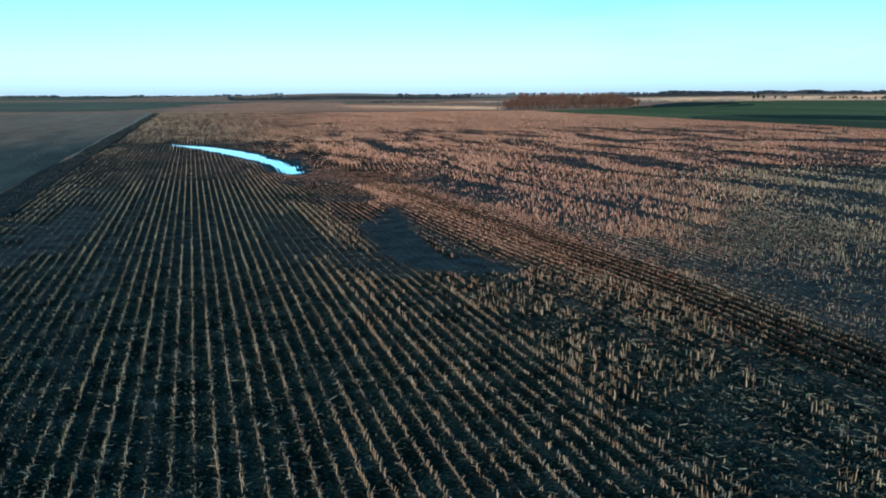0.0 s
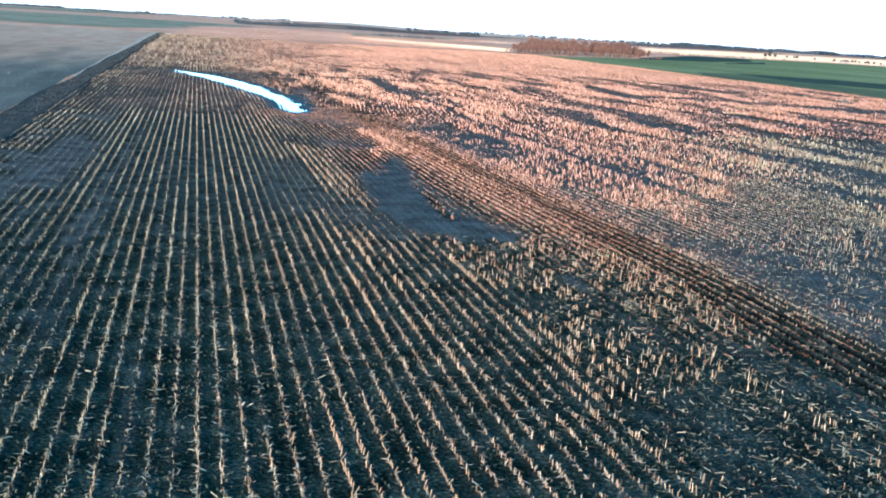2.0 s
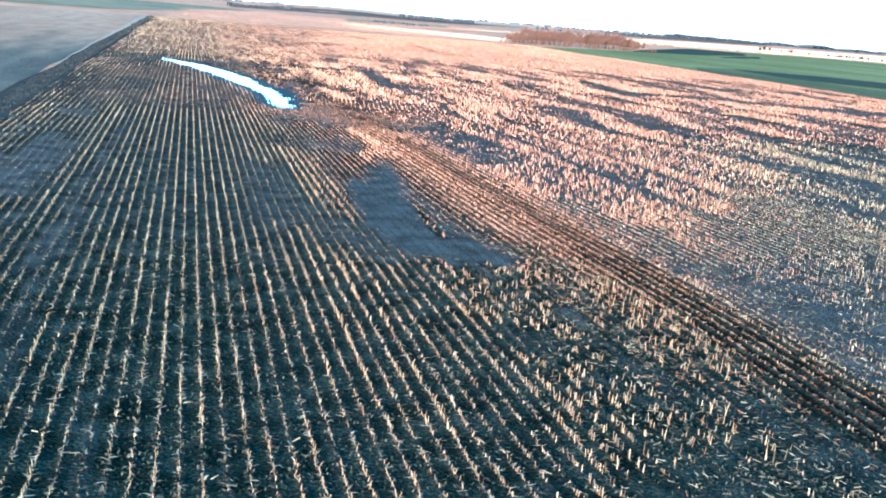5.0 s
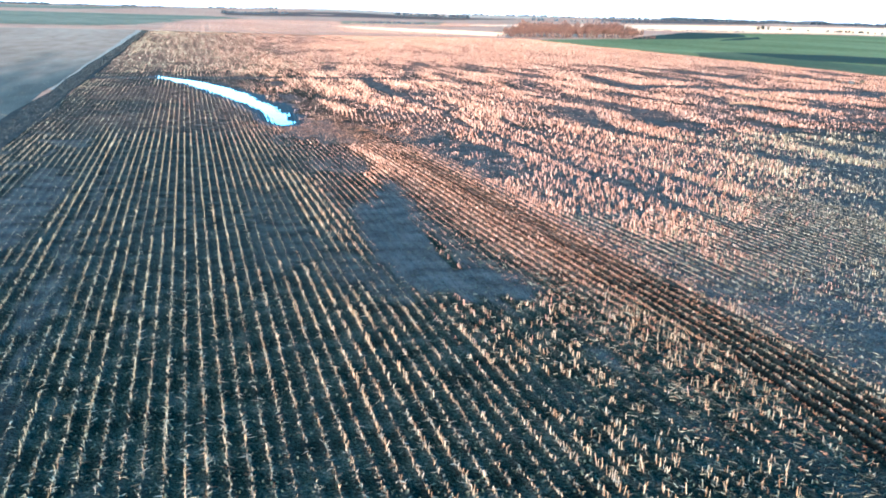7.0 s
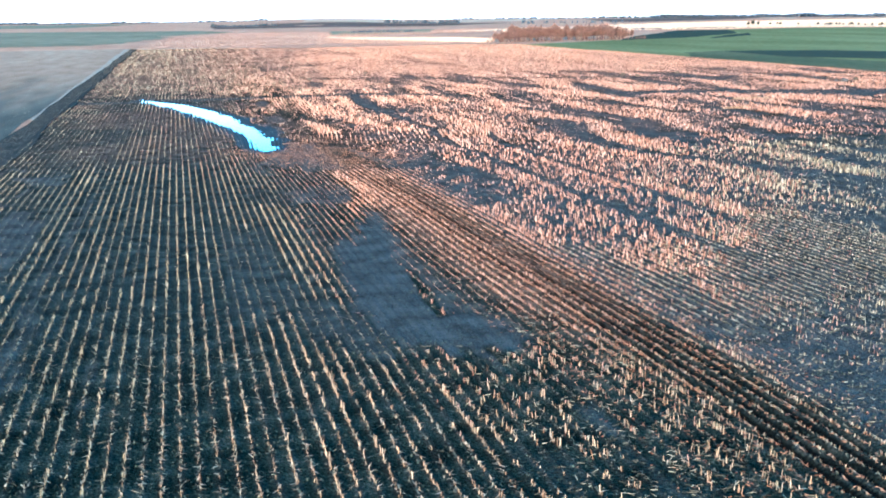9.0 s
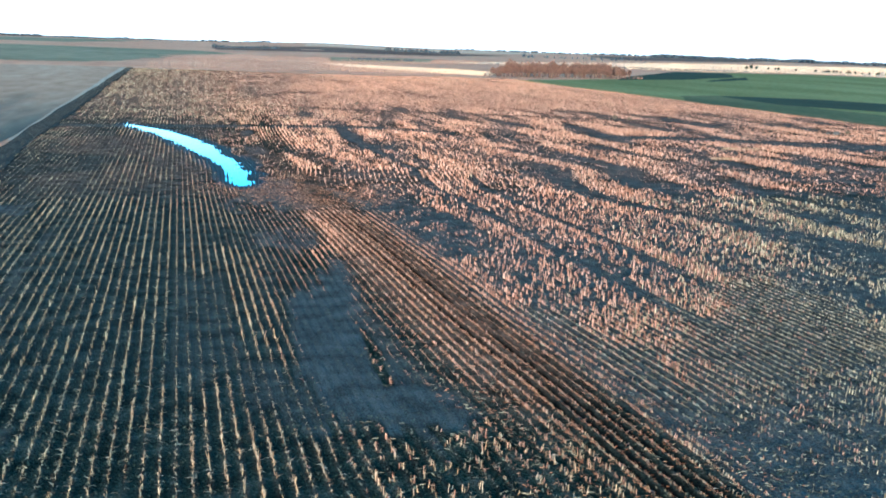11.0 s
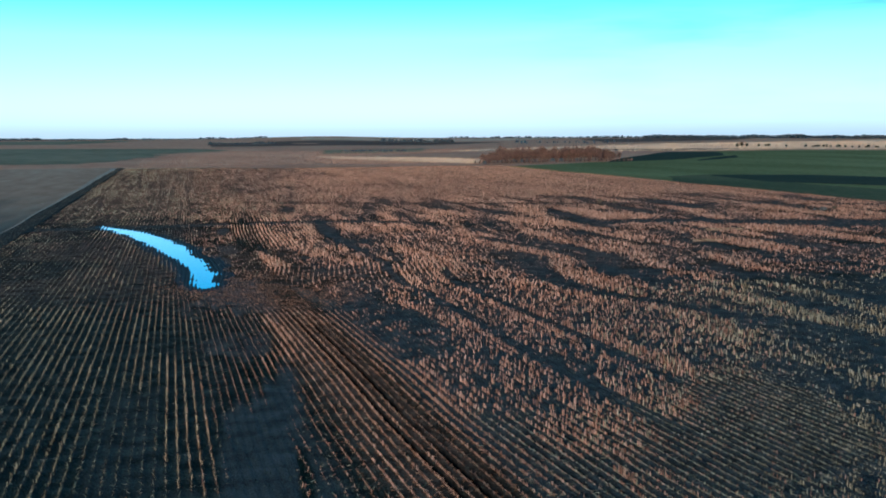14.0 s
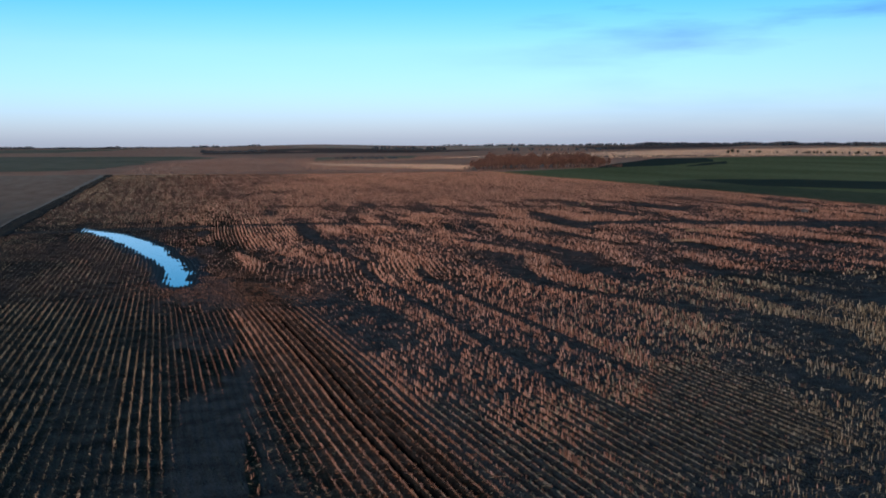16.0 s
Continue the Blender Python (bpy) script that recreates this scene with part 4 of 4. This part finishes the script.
row_mat("row_straw", 58, 96, 6, GREYED, 28, "pale flattened stalks lying along trodden rows", flat_rows)
row_mat("row_straw", 16, 130, 1.0, ROW_CHAFF, 29, "dull flattened stalks lying along the rows", lambda x0, y, r: (x0 < 15.5) & (stub_height(row_x(x0, y), y, x0) > 0.14) & (x0 > LEFT_EDGE + 1))
row_mat("row_straw", 16, 128, 3, HUSK, 30, "russet flattened stalks along the wheel track", lambda x0, y, r: (x0 > 25.4) & (x0 < 31.5 + 2.5 * (y > 68)) & (r.random(len(y)) < 0.3 + 0.7 * smooth_step(52, 72, y)))


def far_tufts(name, corners, count, high, wide, mat, seed, label, category, soft=2.0):
    """Upright tufts or stubs over a far field, kept inside its outline."""
    rng = np.random.default_rng(seed)
    c = np.array(corners, float)
    x, y = rng.uniform(c[:, 0].min(), c[:, 0].max(), count), rng.uniform(c[:, 1].min(), c[:, 1].max(), count)
    inside = np.zeros(count, bool)
    put_x, put_y = x, y
    x, y = x + rng.normal(0, soft, count), y + 2 * rng.normal(0, soft, count)
    for (ax, ay), (bx, by) in zip(c, np.roll(c, -1, 0)):
        cross = (ay > y) != (by > y)
        inside ^= cross & (x < (bx - ax) * (y - ay) / (by - ay + 1e-9) + ax)
    x, y = put_x, put_y
    inside &= rng.random(count) < 0.3 + 1.4 * (turbulence(x, y * 2.5, 60) - 0.2)
    x, y = x[inside], y[inside]
    n = len(x)
    v, f = prisms(x, y, relief(x, y), high * rng.uniform(0.5, 1.2, n), wide * rng.uniform(0.5, 1.3, n), rng.normal(0, 0.2, n), rng.normal(0, 0.2, n), rng.uniform(0, 6, n), 0.5)
    return tagged(new(name, mesh_of(name, v, f, [mat])), label, category, kind="stuff")


far_tufts("dry_grass", [(110, 668), (190, 652), (180, 780), (120, 920), (300, 1080), (420, 1240), (200, 1160), (110, 860)], 30000, 0.4, 0.36, FALLOW_TUFT, 501, "pinkish dry grass on the far land", "grass", 16)
far_tufts("dry_grass", [(-15, 662), (110, 664), (110, 860), (200, 1160), (60, 1200), (0, 900)], 16000, 0.26, 0.3, FALLOW_TUFT, 505, "brownish dry grass on the far land", "grass", 16)
far_tufts("pale_stubble", [(128, 905), (222, 815), (240, 770), (205, 662), (186, 694), (138, 800)], 14000, 0.4, 0.36, PALE, 502, "pale far stubble in bright light", "corn stubble")
far_tufts("pale_stubble", [(300, 1090), (520, 1012), (700, 1040), (930, 885), (1900, 1700), (1600, 2150), (880, 1680), (420, 1250)], 56000, 0.8, 1.2, PALE, 503, "pale far stubble in bright light", "corn stubble")
far_tufts("dry_grass", [(-27, 60), (-22, 655), (-160, 640), (-120, 60)], 16000, 0.14, 0.12, VERGE_TUFT, 504, "short pale dry grass in the grey field", "grass")

# ---- dark grass margin along the field ----
_r = np.random.default_rng(31)
_n = 15000
_y = 60 + 580 * _r.random(_n) ** 1.2
_x = LEFT_EDGE - 0.2 - 3.6 * _r.random(_n) - 0.4 * (fuzz(_y * 0, _y, 12) - 0.5)
_v, _f = prisms(_x, _y, np.zeros(_n), _r.uniform(0.08, 0.32, _n), _r.uniform(0.05, 0.12, _n) * (1 + _y / 400), _r.normal(0, 0.3, _n), _r.normal(0, 0.3, _n), _r.uniform(0, 6, _n), 0.1)
tagged(new("margin_grass", mesh_of("margin_grass", _v, _f, [MARGIN])), "dark dead grass along the field margin", "grass", kind="stuff")
field_patch("field_margin", [(LEFT_EDGE + 1.2, -60), (LEFT_EDGE + 0.3, 645), (-23.0, 650), (-24.8, -60)], 0.17, MARGIN, "dark dead grass bank between two fields", 2.6, "field margin")


# ---- trees ----
def tree_meshes(seed, high, spread, twigs, twig_mat, leafy=0.0):
    """Trunk with limbs, and a crown of many fine twigs and clumps."""
    rng = np.random.default_rng(seed)
    tv, tf, n0 = [], [], 0
    ends = []

    def limb(a, b, ra, rb):
        nonlocal n0
        a, b = np.array(a, float), np.array(b, float)
        d = (b - a) / (np.linalg.norm(b - a) + 1e-9)
        u = np.cross(d, (0.31, 0.52, 0.8))
        u /= np.linalg.norm(u)
        w = np.cross(d, u)
        for c, r in ((a, ra), (b, rb)):
            for t in range(5):
                q = 2 * math.pi * t / 5
                tv.append(c + r * (u * math.cos(q) + w * math.sin(q)))
        for t in range(5):
            s = (t + 1) % 5
            tf.extend([(n0 + t, n0 + s, n0 + 5 + s), (n0 + t, n0 + 5 + s, n0 + 5 + t)])
        n0 += 10

    top = high * 0.62
    bends = [(0, 0, -0.2)]
    for i in range(1, 5):
        p = bends[-1]
        bends.append((p[0] + rng.normal(0, 0.12), p[1] + rng.normal(0, 0.12), top * i / 4))
    for i in range(4):
        limb(bends[i], bends[i + 1], 0.17 * high / 8 * (1 - i * 0.2), 0.17 * high / 8 * (1 - (i + 1) * 0.2))
    for i in range(13):
        t = rng.uniform(0.25, 1.0)
        k = min(3, int(t * 4))
        a = np.array(bends[k]) + (np.array(bends[k + 1]) - np.array(bends[k])) * (t * 4 - k)
        q, reach = rng.uniform(0, 6.28), spread * rng.uniform(0.45, 1.0) * (1.15 - 0.6 * t)
        b = a + np.array([math.cos(q) * reach, math.sin(q) * reach, high * rng.uniform(0.12, 0.34)])
        limb(a, b, 0.055 * high / 8, 0.02)
        ends.append((a, b))
    tv_, tf_ = np.array(tv), np.array(tf)
    e = rng.integers(0, len(ends), twigs)
    t = rng.uniform(0.25, 1.05, twigs)
    A, B = np.array([q[0] for q in ends])[e], np.array([q[1] for q in ends])[e]
    p = A + (B - A) * t[:, None] + rng.normal(0, 0.12 * spread, (twigs, 3))
    p[:, 2] = np.clip(p[:, 2], 0.4, high)
    lx = rng.uniform(0.3, 0.9, twigs) * high / 8
    cv, cf = prisms(p[:, 0], p[:, 1], p[:, 2], lx, rng.uniform(0.03, 0.06, twigs) * (1 + 3 * leafy), rng.normal(0, 0.5, twigs), rng.normal(0, 0.5, twigs), rng.uniform(0, 6, twigs), 0.25)
    return mesh_of("trunk", tv_, tf_, [BARK]), mesh_of("crown", cv, cf, [twig_mat])


def plant(name, kinds, x, y, size, seed, label, category, group):
    trunk, crown = kinds
    ob = new(name)
    tagged(ob, label, category, group)
    part("trunk", trunk, ob)
    part("crown", crown, ob)
    z = float(relief(np.array([x]), np.array([y]))[0])
    ob.matrix_basis = pose(x, y, z, 0, 0, (seed * 137.5) % 360) @ Matrix.Diagonal((size, size, size, 1))
    return ob


KINDS = [tree_meshes(40 + i, 8.0 + i * 0.4, 2.4 + 0.25 * i, 330, TWIG, 0.7) for i in range(5)]
LOW = [tree_meshes(60 + i, 3.6, 2.0, 200, TWIG, 0.8) for i in range(2)]
DARK = [tree_meshes(70 + i, 6.0, 2.8, 420, DARK_LEAF, 2.0) for i in range(3)]
_r = random.Random(5)
for i in range(170):
    s = _r.random()
    u, v = 206 + 112 * s, 648 + 30 * s
    d = _r.random() * 42
    x, y = u + d * 0.25 + _r.gauss(0, 2), v + d * 0.9 + _r.gauss(0, 3)
    size = (0.9 + 0.38 * _r.random()) * (0.75 if s < 0.12 else 1.0) * (0.7 if s > 0.9 else 1.0)
    plant("tree", KINDS[i % 5], x, y, size, i, "bare russet-brown tree in a dense grove by the wheat", "tree", "trees of the bare grove")
for i in range(46):
    s = i / 45
    x, y = 198 + 124 * s + _r.gauss(0, 1.5), 640 + 32 * s + _r.gauss(0, 2)
    plant("shrub", LOW[i % 2], x, y, 0.55 + 0.4 * _r.random(), i, "low bare russet shrub at the foot of the grove", "shrub", "shrubs along the grove")
for i, (x, y, s) in enumerate([(716, 1190, 1.1), (728, 1199, 1.2), (740, 1206, 1.0), (772, 1229, 0.8), (785, 1232, 0.7), (769, 1200, 0.9), (790, 1192, 0.7)]):
    plant("tree", DARK[i % 3], x, y, s, i, "dark rounded tree at the wheat's far edge", "tree", "far hedge trees")
for i in range(34):
    s = i / 33
    x, y = 806 + 40 * s + _r.gauss(0, 3), 1180 - 190 * s + _r.gauss(0, 6)
    plant("tree", DARK[i % 3], x, y, 0.45 + 0.35 * _r.random(), i, "dark low tree in a far hedge by the wheat", "tree", "far hedge trees")


# ---- far woods on the skyline ----
def far_woods(a0, a1, r, high, count, seed, deep=60):
    rng = np.random.default_rng(seed)
    a, d = np.radians(rng.uniform(a0, a1, count)), r + rng.uniform(0, deep, count)
    x, y = np.sin(a) * d, np.cos(a) * d
    hh = high * rng.uniform(0.5, 1.15, count) * (0.6 + 0.8 * fuzz(np.degrees(a) * 40, a * 0, 25))
    vs, fs = [], []
    z = relief(x, y)
    for k, (low, up, fat) in enumerate(((0.0, 0.55, 0.32), (0.35, 1.0, 0.42))):
        v, f = prisms(x + rng.normal(0, 1, count), y, z + hh * low, hh * (up - low), hh * fat, rng.normal(0, 0.12, count), rng.normal(0, 0.12, count), rng.uniform(0, 6, count), 0.45)
        fs.append(f + sum(len(q) for q in vs))
        vs.append(v)
    return tagged(new("far_woods", mesh_of("far_woods", np.concatenate(vs), np.concatenate(fs), [FAR_WOOD])), "dark belt of far woods on the skyline", "woods", kind="stuff")


far_woods(-16, -1, 4050, 7, 1100, 81)
far_woods(-1, 5, 4100, 7, 200, 82)
far_woods(2.0, 5.6, 1850, 5, 160, 83, 40)
far_woods(11.4, 15.5, 2150, 7, 190, 84, 40)
far_woods(15, 27, 4000, 7, 300, 85)
far_woods(26, 46, 3300, 9, 2600, 86, 300)
far_woods(19, 26, 1900, 5, 40, 87, 300)
far_woods(9.5, 13.0, 1120, 2.2, 120, 88, 40)

# ---- weeds and stones standing in the stubble ----
WEEDS = tree_meshes(90, 1.5, 0.9, 160, WEED, 0.8)
for i, (x, y, s) in enumerate([(129, 285, 1.1), (133, 283, 0.8), (150, 292, 0.8), (40, 305, 0.8), (61, 330, 0.9), (178, 245, 0.9)]):
    plant("weed", WEEDS, x, y, s, i, "dry dark weed standing in the stubble", "weed", "dry weeds")


def boulder(seed):
    bm = bmesh.new()
    bmesh.ops.create_icosphere(bm, subdivisions=2, radius=0.5)
    for v in bm.verts:
        v.co *= 1 + 0.35 * (noise.noise(v.co * 1.7 + Vector((seed, 0, 0))))
        v.co.z *= 0.7
    me = bpy.data.meshes.new("stone")
    bm.to_mesh(me)
    bm.free()
    me.materials.append(STONE)
    return me


for i, (x, y, s) in enumerate([(175.4, 246.0, 1.6), (176.9, 247.2, 1.1), (174.0, 247.5, 0.9)]):
    ob = tagged(new("stone", boulder(i * 3.1)), "grey weathered stone lying in the stubble", "stone", "stones in the stubble")
    ob.matrix_basis = pose(x, y, 0.2 * s, 0, 0, i * 70) @ Matrix.Diagonal((s, s, s, 1))


# ---- a low swath of straw lying across the rows ----
def swath(x, y, long, wide, high, seed, label):
    rng = np.random.default_rng(seed)
    n = 900
    u, w = rng.uniform(-0.5, 0.5, n), np.clip(rng.normal(0, 0.22, n), -0.5, 0.5)
    z = high * np.clip(1 - 4 * w * w, 0.1, 1) * rng.random(n)
    a, d = rng.uniform(0, 6.28, n), rng.uniform(0.2, 0.5, n)
    v, f = blades(u * long, w * wide, z, np.cos(a) * d, np.sin(a) * d, rng.uniform(0, 0.2, n), np.full(n, 0.05))
    ob = tagged(new("straw_swath", mesh_of("straw_swath", v, f, [STRAW])), label, "straw swath", "straw swaths")
    ob.matrix_basis = pose(x, y, 0.02, 0, 0, -4)
    return ob


swath(122, 204, 8.5, 1.6, 0.45, 401, "pale loose straw swath lying on the stubble")
swath(108, 186, 5.5, 1.2, 0.35, 402, "short pale loose straw swath lying on the stubble")
